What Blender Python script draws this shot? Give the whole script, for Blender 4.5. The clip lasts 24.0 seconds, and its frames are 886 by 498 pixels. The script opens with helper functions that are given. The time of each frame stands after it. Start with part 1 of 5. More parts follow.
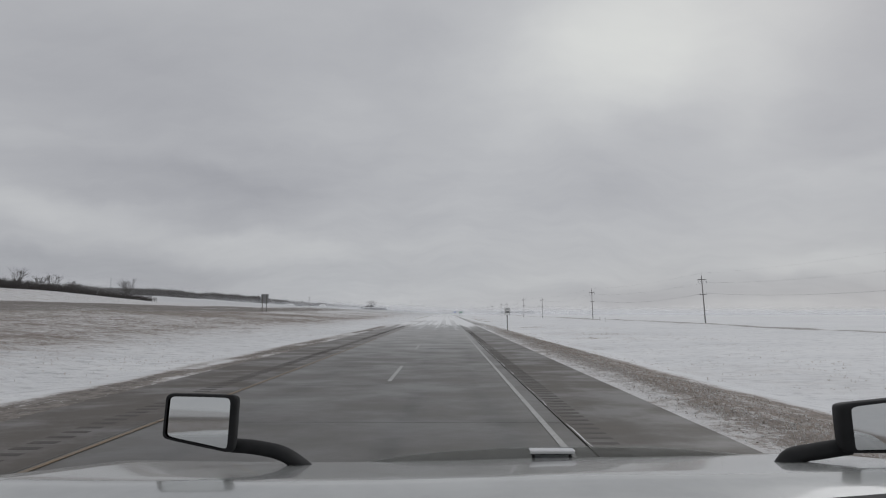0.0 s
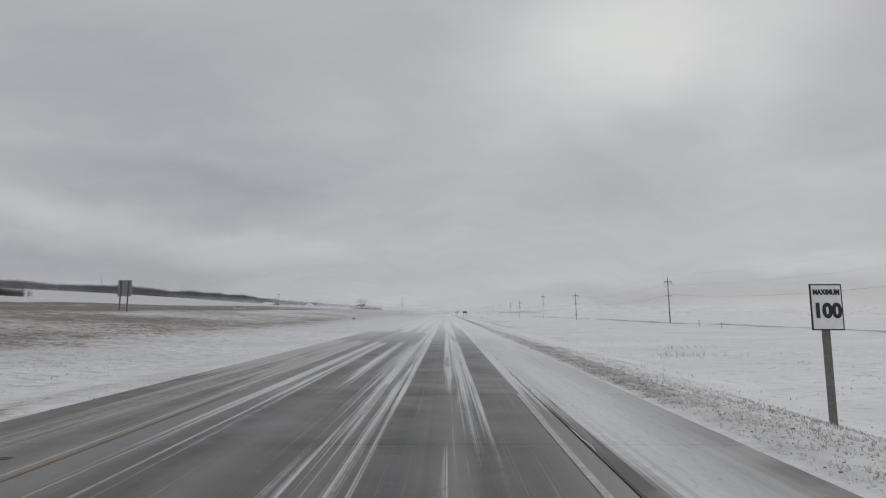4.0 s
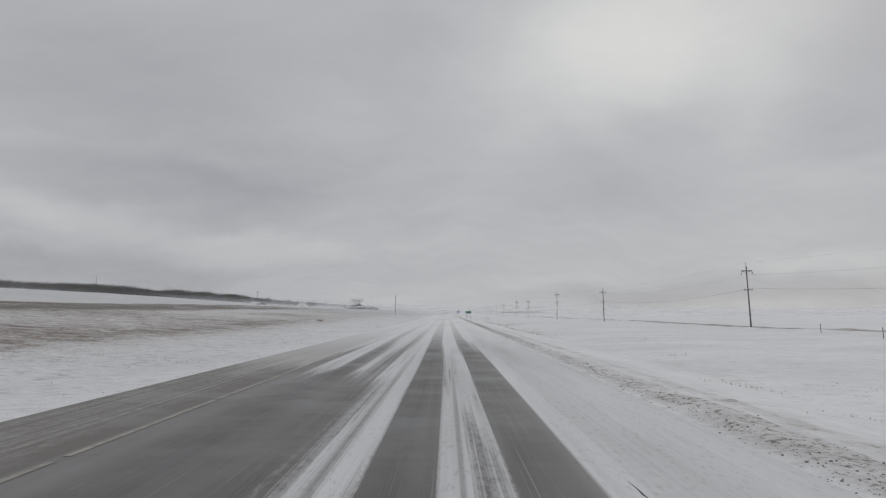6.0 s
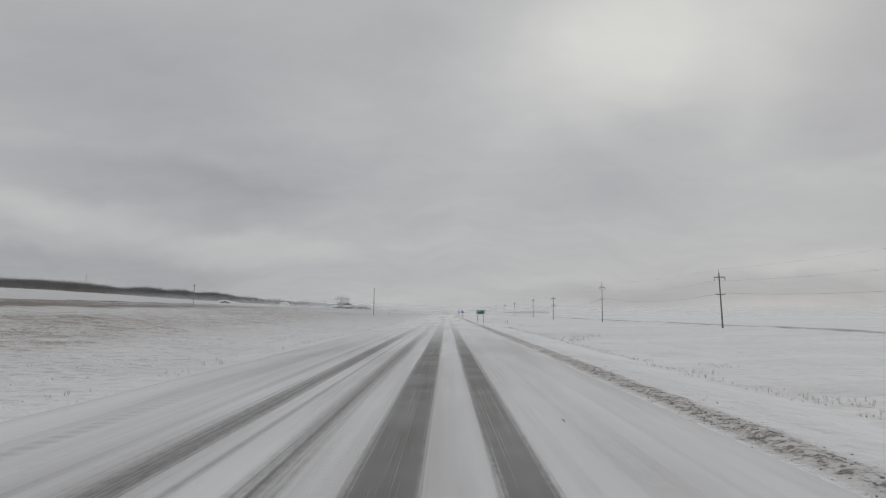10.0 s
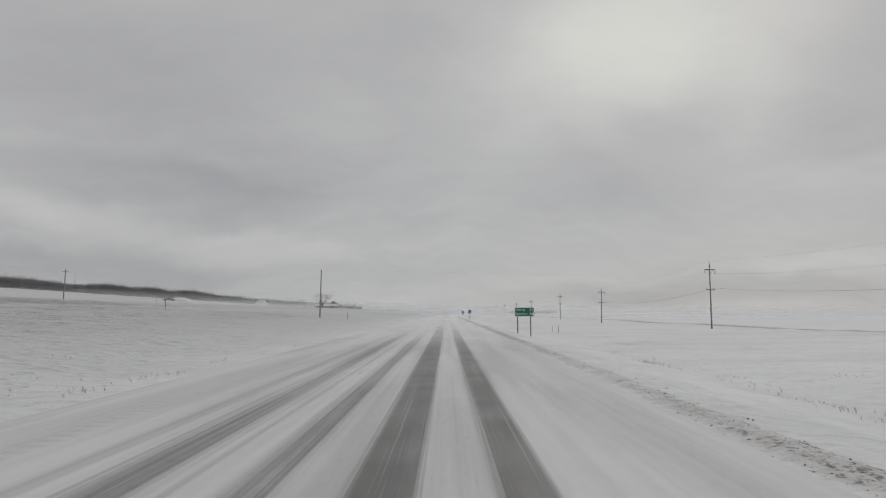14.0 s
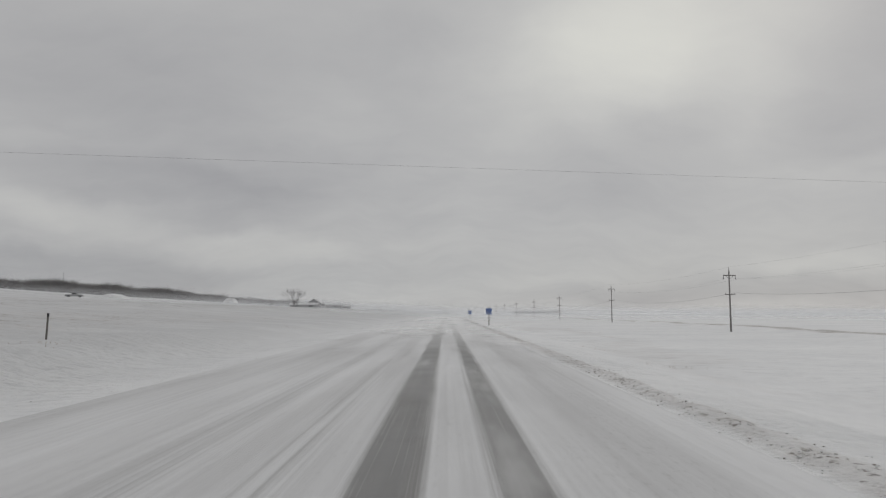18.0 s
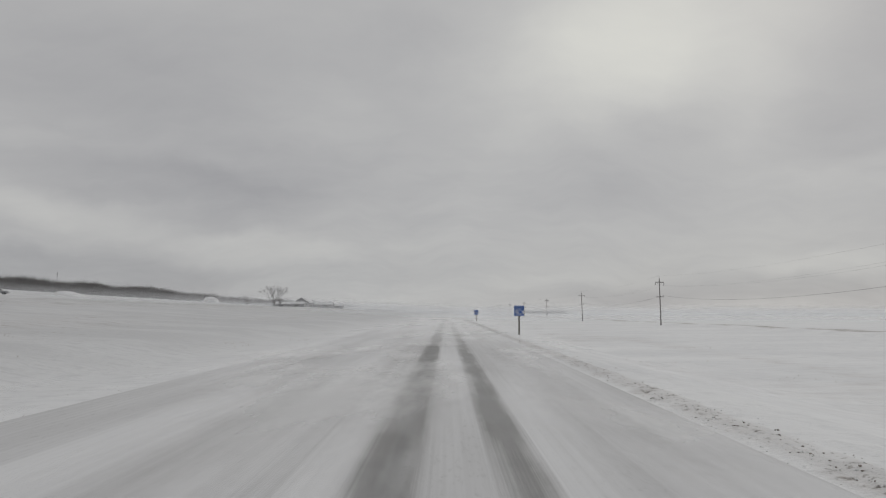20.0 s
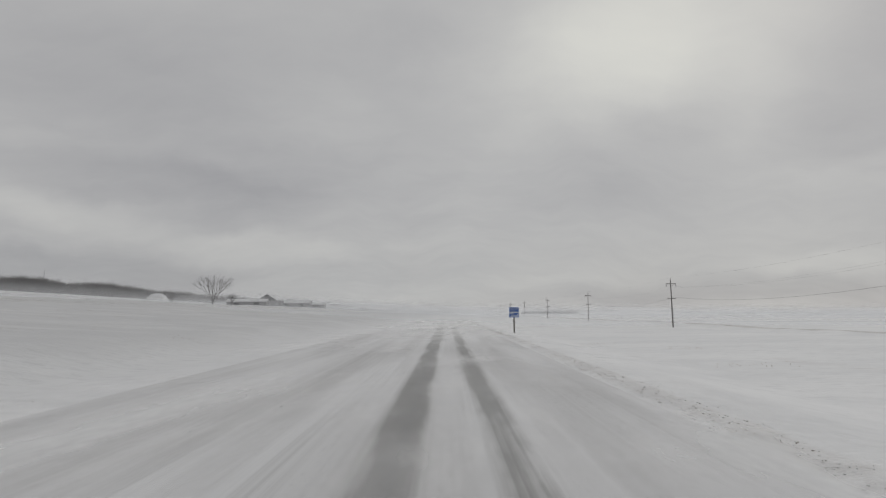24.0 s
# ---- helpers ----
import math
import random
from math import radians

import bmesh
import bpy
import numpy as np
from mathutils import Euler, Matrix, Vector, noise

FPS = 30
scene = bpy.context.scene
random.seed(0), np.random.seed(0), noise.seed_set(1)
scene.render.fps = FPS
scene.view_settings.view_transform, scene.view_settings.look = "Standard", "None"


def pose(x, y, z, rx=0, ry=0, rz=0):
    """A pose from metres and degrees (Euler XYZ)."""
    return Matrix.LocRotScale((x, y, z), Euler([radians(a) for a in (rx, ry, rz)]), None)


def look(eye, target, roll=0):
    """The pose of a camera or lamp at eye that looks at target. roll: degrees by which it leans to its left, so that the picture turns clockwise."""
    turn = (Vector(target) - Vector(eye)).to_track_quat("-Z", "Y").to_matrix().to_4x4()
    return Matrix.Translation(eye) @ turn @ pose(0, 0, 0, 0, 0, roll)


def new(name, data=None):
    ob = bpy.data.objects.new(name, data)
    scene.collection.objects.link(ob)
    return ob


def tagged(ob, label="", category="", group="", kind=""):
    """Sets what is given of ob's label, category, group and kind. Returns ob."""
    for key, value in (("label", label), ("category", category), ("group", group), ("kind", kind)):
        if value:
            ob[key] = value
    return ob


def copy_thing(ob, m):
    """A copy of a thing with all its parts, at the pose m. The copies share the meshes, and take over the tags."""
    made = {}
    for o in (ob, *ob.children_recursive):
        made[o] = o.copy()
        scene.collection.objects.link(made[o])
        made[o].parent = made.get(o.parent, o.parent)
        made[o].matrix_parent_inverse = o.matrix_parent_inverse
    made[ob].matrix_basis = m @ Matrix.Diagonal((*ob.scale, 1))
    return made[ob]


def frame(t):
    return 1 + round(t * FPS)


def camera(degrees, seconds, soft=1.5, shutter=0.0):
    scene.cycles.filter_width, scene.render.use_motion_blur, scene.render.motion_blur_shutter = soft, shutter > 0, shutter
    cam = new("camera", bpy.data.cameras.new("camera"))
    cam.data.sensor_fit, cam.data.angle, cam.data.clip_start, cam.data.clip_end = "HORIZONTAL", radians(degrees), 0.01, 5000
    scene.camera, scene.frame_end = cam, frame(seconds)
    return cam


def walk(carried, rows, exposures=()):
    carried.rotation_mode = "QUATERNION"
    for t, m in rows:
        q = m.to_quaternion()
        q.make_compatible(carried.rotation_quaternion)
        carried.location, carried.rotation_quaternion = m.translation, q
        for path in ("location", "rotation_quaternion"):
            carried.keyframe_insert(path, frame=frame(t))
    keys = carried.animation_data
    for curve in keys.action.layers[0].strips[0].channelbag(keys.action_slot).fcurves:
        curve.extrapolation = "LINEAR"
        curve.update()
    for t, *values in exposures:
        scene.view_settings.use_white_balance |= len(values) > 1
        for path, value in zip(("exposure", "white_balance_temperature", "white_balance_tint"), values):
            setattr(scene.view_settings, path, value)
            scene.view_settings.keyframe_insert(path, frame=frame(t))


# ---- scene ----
# The road runs along +y; x = 0 is the middle of the driven lane; z = 0 is the pavement.
EYE_Z, TILT, TURN = 2.25, 6.84, 0.37


def gone(t):
    """Metres driven after t seconds."""
    return 19.99 * t + 0.016 * t * t


cam = camera(80.0, 24.0, 1.15)
walk(cam, [(k * 0.5, pose(0, gone(k * 0.5), EYE_Z, 90 + TILT, 0, TURN)) for k in range(49)],
     [(0, 0.05, 6375, 10), (5, 0.05, 6410, 10), (10, 0.03, 6550, 9.2), (16, 0.01, 6630, 9), (24, 0.0, 6640, 9)])

# ---- world and sun ----


def node(tree, kind, **values):
    n = tree.nodes.new(kind)
    for key, value in values.items():
        n.inputs[key.replace("_", " ")].default_value = value
    return n


class Net:
    """Short hand for shader arithmetic."""

    def __init__(self, tree):
        self.t = tree

    def link(self, a, b):
        self.t.links.new(a, b)

    def put(self, socket, v):
        if isinstance(v, (int, float, tuple)):
            socket.default_value = v
        else:
            self.link(v, socket)

    def math(self, op, a, b=0.0, clamp=False):
        n = self.t.nodes.new("ShaderNodeMath")
        n.operation, n.use_clamp = op, clamp
        self.put(n.inputs[0], a)
        self.put(n.inputs[1], b)
        return n.outputs[0]

    def add(self, a, b): return self.math("ADD", a, b)
    def sub(self, a, b): return self.math("SUBTRACT", a, b)
    def mul(self, a, b): return self.math("MULTIPLY", a, b)
    def maxi(self, a, b): return self.math("MAXIMUM", a, b)

    def ramp(self, v, a, b, lo=0.0, hi=1.0):
        n = self.t.nodes.new("ShaderNodeMapRange")
        n.interpolation_type = "SMOOTHSTEP"
        self.put(n.inputs["Value"], v)
        for key, x in (("From Min", a), ("From Max", b), ("To Min", lo), ("To Max", hi)):
            self.put(n.inputs[key], x)
        return n.outputs[0]

    def place(self):
        g = self.t.nodes.new("ShaderNodeNewGeometry")
        s = self.t.nodes.new("ShaderNodeSeparateXYZ")
        self.link(g.outputs["Position"], s.inputs[0])
        return g.outputs["Position"], s.outputs[0], s.outputs[1], s.outputs[2]

    def noise(self, vec, scale, detail=4.0, rough=0.55, stretch=None):
        if stretch:
            m = self.t.nodes.new("ShaderNodeVectorMath")
            m.operation = "MULTIPLY"
            self.link(vec, m.inputs[0])
            m.inputs[1].default_value = stretch
            vec = m.outputs[0]
        n = self.t.nodes.new("ShaderNodeTexNoise")
        self.link(vec, n.inputs["Vector"])
        n.inputs["Scale"].default_value, n.inputs["Detail"].default_value, n.inputs["Roughness"].default_value = scale, detail, rough
        return n.outputs["Fac"]

    def blend(self, f, a, b):
        """Numbers a and b mixed by f."""
        return self.add(a, self.mul(f, self.sub(b, a)))

    def mix(self, f, a, b):
        n = self.t.nodes.new("ShaderNodeMix")
        n.data_type = "RGBA"
        self.put(n.inputs[0], f)
        self.put(n.inputs[6], a if not isinstance(a, tuple) else (*a[:3], 1))
        self.put(n.inputs[7], b if not isinstance(b, tuple) else (*b[:3], 1))
        return n.outputs[2]


SUN_UP, SUN_ROUND = 35.0, 40.0
world = bpy.data.worlds.new("winter_sky")
scene.world = world
world.use_nodes = True
wt = world.node_tree
wt.nodes.clear()
W = Net(wt)
sky = wt.nodes.new("ShaderNodeTexSky")
sky.sky_type, sky.sun_disc = "NISHITA", False
sky.sun_elevation, sky.sun_rotation = radians(SUN_UP), radians(SUN_ROUND)
coord = wt.nodes.new("ShaderNodeTexCoord")
heading = coord.outputs["Generated"]


def towards(px, py):
    """A direction of the sky, from degrees to the right of the road and degrees up."""
    a, e = radians(px), radians(py)
    return (math.sin(a) * math.cos(e), math.cos(a) * math.cos(e), math.sin(e))


def bank(right, up, wide, flat, amount, edge=0.0):
    """A bank of cloud, lighter or darker than the rest; edge: how far out it stays full before it thins."""
    m = wt.nodes.new("ShaderNodeVectorMath")
    m.operation = "SUBTRACT"
    W.link(warped, m.inputs[0])
    m.inputs[1].default_value = towards(right, up)
    k = wt.nodes.new("ShaderNodeVectorMath")
    k.operation = "MULTIPLY"
    W.link(m.outputs[0], k.inputs[0])
    k.inputs[1].default_value = (1 / wide, 1 / wide, 1 / flat)
    d = wt.nodes.new("ShaderNodeVectorMath")
    d.operation = "LENGTH"
    W.link(k.outputs[0], d.inputs[0])
    return W.mul(W.ramp(d.outputs["Value"], edge, 1.0, 1.0, 0.0), amount)


# the cloud's edges wander: the direction is shifted by a slow noise
wn = wt.nodes.new("ShaderNodeTexNoise")
wn.inputs["Scale"].default_value, wn.inputs["Detail"].default_value = 5.0, 5.0
W.link(heading, wn.inputs["Vector"])
ws = wt.nodes.new("ShaderNodeVectorMath")
ws.operation = "MULTIPLY_ADD"
W.link(wn.outputs["Color"], ws.inputs[0])
ws.inputs[1].default_value = (0.13, 0.13, 0.10)
wb = wt.nodes.new("ShaderNodeVectorMath")
wb.operation = "ADD"
W.link(heading, wb.inputs[0])
wb.inputs[1].default_value = (-0.065, -0.065, -0.05)
W.link(wb.outputs[0], ws.inputs[2])
warped = ws.outputs[0]

# the layer of cloud overhead, seen flatter towards the horizon
split = wt.nodes.new("ShaderNodeSeparateXYZ")
W.link(warped, split.inputs[0])
depth = W.add(W.maxi(split.outputs[2], 0.0), 0.24)
layer = wt.nodes.new("ShaderNodeCombineXYZ")
W.link(W.math("DIVIDE", split.outputs[0], depth), layer.inputs[0])
W.link(W.math("DIVIDE", split.outputs[1], depth), layer.inputs[1])
masses = W.sub(W.noise(layer.outputs[0], 1.25, 8.0, 0.55, (1, 1.4, 1)), 0.5)
shreds = W.sub(W.noise(layer.outputs[0], 4.2, 6.0, 0.6, (1, 2.0, 1)), 0.5)
tone = W.add(W.add(0.45, W.mul(masses, 0.14)), W.mul(shreds, 0.05))
for b in ((24, 27, 0.36, 0.25, 0.13, 0.05), (21, 27, 0.22, 0.15, 0.045, 0.3), (12, 26, 0.30, 0.20, 0.06), (-14, 13, 0.38, 0.11, -0.045), (-32, 20, 0.36, 0.2, -0.08),
          (-28, 11.5, 0.32, 0.07, -0.06, 0.4), (-20, 6.6, 0.22, 0.042, 0.06, 0.3), (-37, 8.5, 0.18, 0.045, 0.04, 0.2), (-32, 4.5, 0.62, 0.085, -0.058),
          (-35, 4.0, 0.30, 0.034, -0.032, 0.4), (41, 19, 0.18, 0.15, -0.045, 0.35), (20, 12, 0.3, 0.1, -0.03), (23.5, 18, 0.13, 0.045, -0.03, 0.4),
          (35, 4.2, 0.22, 0.03, 0.03, 0.2), (28, 2.0, 0.5, 0.04, -0.06, 0.2), (-5, 30, 0.35, 0.2, -0.02)):
    tone = W.add(tone, bank(*b))
cloud = wt.nodes.new("ShaderNodeCombineColor")
low = W.ramp(split.outputs[2], 0.0, 0.13, 1.0, 0.0)
W.link(W.mul(tone, W.sub(1.0, W.mul(low, 0.014))), cloud.inputs[0])
W.link(W.mul(tone, 1.003), cloud.inputs[1])
# thin cloud is warm white, thick cloud slightly blue
W.link(W.mul(tone, W.add(W.sub(1.022, W.mul(W.sub(tone, 0.45), 0.30)), W.mul(low, 0.016))), cloud.inputs[2])
clouds = node(wt, "ShaderNodeBackground", Strength=1.0)
W.link(cloud.outputs[0], clouds.inputs["Color"])
clear = node(wt, "ShaderNodeBackground", Strength=0.08)
W.link(sky.outputs[0], clear.inputs["Color"])
veil = node(wt, "ShaderNodeMixShader", Fac=0.96)
W.link(clear.outputs[0], veil.inputs[1])
W.link(clouds.outputs[0], veil.inputs[2])
wo = wt.nodes.new("ShaderNodeOutputWorld")
W.link(veil.outputs[0], wo.inputs[0])

sun = new("sun", bpy.data.lights.new("sun", "SUN"))
sun.data.energy, sun.data.angle, sun.data.color = 0.45, radians(40), (1.0, 0.985, 0.965)
sun.matrix_basis = look((0, 0, 0), tuple(-c for c in towards(SUN_ROUND, SUN_UP)))

# ---- materials ----


def material(name):
    m = bpy.data.materials.new(name)
    m.use_nodes = True
    b = m.node_tree.nodes["Principled BSDF"]
    return m, Net(m.node_tree), b


def bumpy(n, b, height, strength, distance=0.05):
    k = node(n.t, "ShaderNodeBump", Distance=distance)
    n.put(k.inputs["Strength"], strength)
    n.put(k.inputs["Height"], height)
    n.link(k.outputs[0], b.inputs["Normal"])


def plain(name, colour, rough=0.6, metal=0.0, vary=0.25, scale=6.0, bump=0.1, coat=0.0):
    """Paint, plastic, wood or metal with a grain and faint stains at two sizes."""
    m, n, b = material(name)
    tc = n.t.nodes.new("ShaderNodeTexCoord").outputs["Object"]
    fine, broad = n.noise(tc, scale * 6), n.noise(tc, scale)
    f = n.add(n.mul(fine, 0.5), n.mul(broad, 0.5))
    lo = tuple(c * (1 - vary) for c in colour)
    hi = tuple(min(1, c * (1 + vary)) for c in colour)
    n.link(n.mix(n.ramp(f, 0.3, 0.7), lo, hi), b.inputs["Base Color"])
    n.link(n.ramp(broad, 0.2, 0.8, rough * 0.8, min(1, rough * 1.2)), b.inputs["Roughness"])
    b.inputs["Metallic"].default_value = metal
    b.inputs["Coat Weight"].default_value = coat
    if bump:
        bumpy(n, b, fine, bump, 0.01)
    return m


SNOW = (0.76, 0.765, 0.775)


def make_pavement():
    """Wet concrete with packed snow that thickens along the road and is worn away in the wheel tracks."""
    m, n, b = material("wet_snowy_concrete")
    pos, x, y, z = n.place()
    streak = n.noise(pos, 1.0, 5.0, 0.6, (7.0, 0.022, 1))
    broad = n.noise(pos, 1.0, 4.0, 0.55, (1.1, 0.045, 1))
    fine = n.noise(pos, 1.0, 3.0, 0.6, (30.0, 0.10, 1))
    crumbs = n.noise(pos, 1.0, 6.0, 0.75, (9.0, 3.2, 1))
    grain = n.noise(pos, 9.0, 6.0, 0.6)

    def track(c, half, soft, deep):
        d = n.math("ABSOLUTE", n.sub(x, c))
        return n.mul(n.ramp(d, half - soft, half + soft, 1.0, 0.0), deep)

    def tracks(rows):
        f = track(*rows[0])
        for r in rows[1:]:
            f = n.maxi(f, track(*r))
        return f

    # where the snow begins the bare bands are broad; further on the traffic keeps to narrow tracks
    first = tracks(((-0.64, 0.52, 0.13, 1.0), (1.44, 0.56, 0.15, 1.0), (-3.95, 0.46, 0.3, 0.84), (-5.68, 0.28, 0.2, 0.80), (-2.8, 0.5, 0.4, 0.60), (-1.75, 0.14, 0.14, 0.5), (-4.9, 0.2, 0.2, 0.45), (0.22, 0.07, 0.06, 0.5)))
    later = tracks(((-0.83, 0.46, 0.24, 1.0), (1.05, 0.34, 0.26, 1.0), (-4.35, 0.44, 0.40, 0.61), (-2.45, 0.40, 0.36, 0.56), (-5.5, 0.25, 0.2, 0.34), (-3.5, 0.12, 0.1, 0.34), (-7.0, 0.2, 0.2, 0.12)))
    later_on = n.ramp(n.add(y, n.mul(n.sub(broad, 0.5), 30.0)), 138.0, 172.0)
    worn = n.blend(later_on, first, later)
    drifted = tracks(((-0.86, 0.42, 0.38, 1.0), (1.05, 0.33, 0.38, 0.97), (-4.35, 0.40, 0.5, 0.55), (-2.45, 0.36, 0.5, 0.5)))
    worn = n.blend(n.ramp(y, 340.0, 430.0), worn, drifted)
    lull = n.noise(pos, 1.0, 4.0, 0.6, (0.7, 0.14, 1))
    left_lane = n.blend(n.ramp(x, -2.0, -1.5), n.ramp(y, 290.0, 380.0, 1.0, 0.5), 1.0)
    worn = n.mul(n.mul(worn, left_lane), n.blend(n.ramp(y, 300.0, 460.0), 1.0, n.ramp(lull, 0.36, 0.6, 0.58, 1.0)))
    # the first snowy stretch is streaked
    open_road = n.mul(n.ramp(y, 132.0, 175.0, 1.0, 0.0), n.mul(n.ramp(broad, 0.45, 0.65), n.ramp(x, 1.8, 2.2, 1.0, 0.0)))
    worn = n.maxi(worn, n.mul(open_road, 0.52))
    # a stretch of the passing lane that the wind has swept clean
    along = n.add(y, n.add(n.mul(n.sub(broad, 0.5), 16.0), n.mul(x, 0.8)))
    swept = n.mul(n.mul(n.ramp(along, 110.0, 120.0), n.ramp(along, 134.0, 146.0, 1.0, 0.0)), n.ramp(x, -2.6, -1.4, 1.0, 0.0))
    worn = n.maxi(worn, n.mul(swept, n.ramp(x, -7.2, -6.0, 0.55, 0.74)))
    begun = n.ramp(n.add(y, n.add(n.mul(n.sub(broad, 0.5), 80.0), n.mul(n.sub(streak, 0.5), 55.0))), 74.0, 104.0)
    side = n.ramp(n.add(y, n.add(n.mul(n.sub(broad, 0.5), 20.0), n.mul(x, -6.0))), 40.0, 75.0)
    begun = n.blend(n.ramp(x, 2.4, 3.6), begun, side)
    cover = n.sub(1.0, n.mul(worn, n.ramp(y, 250.0, 500.0, 1.0, 0.90)))
    near_track = track(-0.88, 0.85, 0.4, 1.0)
    for c in ((1.08, 0.8, 0.4, 1.0), (-4.35, 0.9, 0.5, 0.9), (-2.5, 0.8, 0.5, 0.9)):
        near_track = n.maxi(near_track, track(*c))
    ragged = n.mul(n.add(0.16, n.mul(n.maxi(n.maxi(near_track, open_road), swept), 0.84)), n.ramp(y, 340.0, 450.0, 1.0, 0.5))
    cover = n.mul(begun, cover)
    lines = n.add(n.add(n.mul(n.sub(streak, 0.5), 0.80), n.mul(n.sub(fine, 0.5), 0.55)), n.mul(n.sub(crumbs, 0.5), n.ramp(y, 100.0, 300.0, 0.75, 0.35)))
    mask = n.ramp(n.add(cover, n.mul(lines, ragged)), n.ramp(y, 170.0, 320.0, 0.22, 0.10), n.ramp(y, 170.0, 320.0, 0.80, 0.95))
    mask = n.mul(mask, begun)
    tread = n.mul(n.mul(n.ramp(fine, 0.52, 0.70), worn), n.mul(begun, n.ramp(y, 150.0, 230.0, 0.30, 0.62)))
    mask = n.maxi(mask, tread)
    dust = n.mul(n.ramp(n.add(y, n.mul(n.sub(broad, 0.5), 120.0)), 120.0, 520.0, 0.06, 0.36), begun)
    lee = n.noise(pos, 1.0, 4.0, 0.6, (0.6, 0.12, 1))
    dust = n.add(dust, n.mul(n.mul(n.ramp(lee, 0.52, 0.75), begun), n.ramp(y, 200.0, 450.0, 0.12, 0.35)))
    mask = n.maxi(mask, dust)
    rime = n.mul(n.ramp(n.add(y, n.mul(n.sub(broad, 0.5), 60.0)), 34.0, 84.0, 0.0, 0.26), n.mul(n.sub(1.0, n.mul(near_track, 0.9)), n.ramp(x, 2.3, 2.5, 1.0, 0.15)))
    mask = n.maxi(mask, n.mul(rime, n.ramp(broad, 0.3, 0.6, 0.75, 1.0)))
    off = n.maxi(n.ramp(x, 2.38, 2.44), n.ramp(x, -6.2, -6.05, 1.0, 0.0))
    # bare concrete: wheel-polished, wet, stained
    oil = n.ramp(n.math("ABSOLUTE", n.math("ABSOLUTE", n.sub(n.math("ABSOLUTE", n.add(x, 1.95)), 1.95))), 0.2, 1.1)
    mottle = n.noise(pos, 1.0, 6.0, 0.62, (0.34, 0.52, 1))
    stain = n.add(n.add(n.mul(mottle, 0.80), n.mul(broad, 0.14)), n.mul(streak, 0.06))
    dry = n.mix(n.ramp(stain, 0.28, 0.74), (0.052, 0.047, 0.041), (0.112, 0.102, 0.090))
    dry = n.mix(n.mul(n.ramp(grain, 0.4, 0.7), 0.35), dry, (0.095, 0.092, 0.084))
    shoulder = n.mix(n.ramp(stain, 0.35, 0.65), (0.062, 0.055, 0.048), (0.120, 0.106, 0.093))
    shoulder = n.mix(n.mul(n.ramp(x, -6.6, -6.1, 1.0, 0.0), n.ramp(grain, 0.35, 0.65, 0.2, 0.7)), shoulder, (0.125, 0.110, 0.097))
    each = n.t.nodes.new("ShaderNodeObjectInfo").outputs["Random"]
    dry = n.mix(n.mul(each, 0.22), dry, (0.062, 0.060, 0.054))
    damp = n.mul(n.maxi(n.maxi(track(-0.88, 0.3, 0.3, 1.0), track(1.08, 0.3, 0.3, 1.0)), track(-4.35, 0.3, 0.35, 0.7)), n.ramp(n.noise(pos, 1.0, 4.0, 0.6, (0.8, 0.08, 1)), 0.35, 0.6))
    dry = n.mix(n.mul(damp, 0.62), dry, (0.030, 0.030, 0.027))
    wet = n.mul(tracks(((-0.72, 0.13, 0.12, 1.0), (0.56, 0.14, 0.12, 1.0), (-0.3, 0.06, 0.06, 0.6), (-2.6, 0.10, 0.10, 0.7), (-4.1, 0.14, 0.12, 0.7))), n.mul(n.ramp(y, 26.0, 62.0), n.ramp(streak, 0.36, 0.56)))
    dry = n.mix(n.mul(wet, 0.75), dry, (0.024, 0.023, 0.020))
    cell = n.math("FRACT", n.mul(y, 1 / 5.6))
    seam = n.ramp(n.math("MINIMUM", cell, n.sub(1.0, cell)), 0.0, 0.11, 1.0, 0.0)
    dry = n.mix(n.mul(n.mul(seam, 0.40), n.ramp(mottle, 0.35, 0.6)), dry, (0.030, 0.029, 0.026))
    dry = n.mix(off, dry, shoulder)
    veil_ = n.noise(pos, 1.0, 4.0, 0.55, (0.5, 0.04, 1))
    white = n.mix(n.ramp(n.add(n.mul(veil_, 0.75), n.mul(streak, 0.25)), 0.3, 0.68), (0.55, 0.55, 0.555), SNOW)
    slush = n.mul(n.mul(n.ramp(x, -6.6, -5.2, 1.0, 0.0), n.ramp(y, 125.0, 215.0, 1.0, 0.0)), n.ramp(veil_, 0.3, 0.6, 0.4, 0.85))
    white = n.mix(slush, white, (0.40, 0.388, 0.372))
    # snow packed unevenly: grey crumbs and thin places
    white = n.mix(n.mul(n.ramp(crumbs, 0.52, 0.68), n.add(n.ramp(veil_, 0.35, 0.6, 0.45, 0.12), n.ramp(y, 135.0, 185.0, 0.35, 0.0))), white, (0.40, 0.40, 0.395))
    # soft shade of the rumble dents under the snow, put into its colour
    dent_shade = n.math("FRACT", n.mul(y, 1 / 0.4))
    dent_shade = n.mul(n.ramp(n.math("ABSOLUTE", n.sub(dent_shade, 0.5)), 0.12, 0.34, 1.0, 0.0), n.ramp(n.math("ABSOLUTE", n.sub(n.math("ABSOLUTE", n.add(x, 2.13)), 4.87)), 0.18, 0.30, 1.0, 0.0))
    dent_shade = n.mul(dent_shade, n.maxi(n.ramp(x, -3.0, 0.0, 1.0, 0.0), n.ramp(y, 108.0, 140.0, 1.0, 0.12)))
    dent_shade = n.mul(n.mul(dent_shade, n.ramp(y, 260.0, 350.0, 0.55, 0.0)), n.ramp(veil_, 0.35, 0.6, 1.0, 0.3))
    white = n.mix(dent_shade, white, (0.46, 0.45, 0.44))
    n.link(n.mix(mask, dry, white), b.inputs["Base Color"])
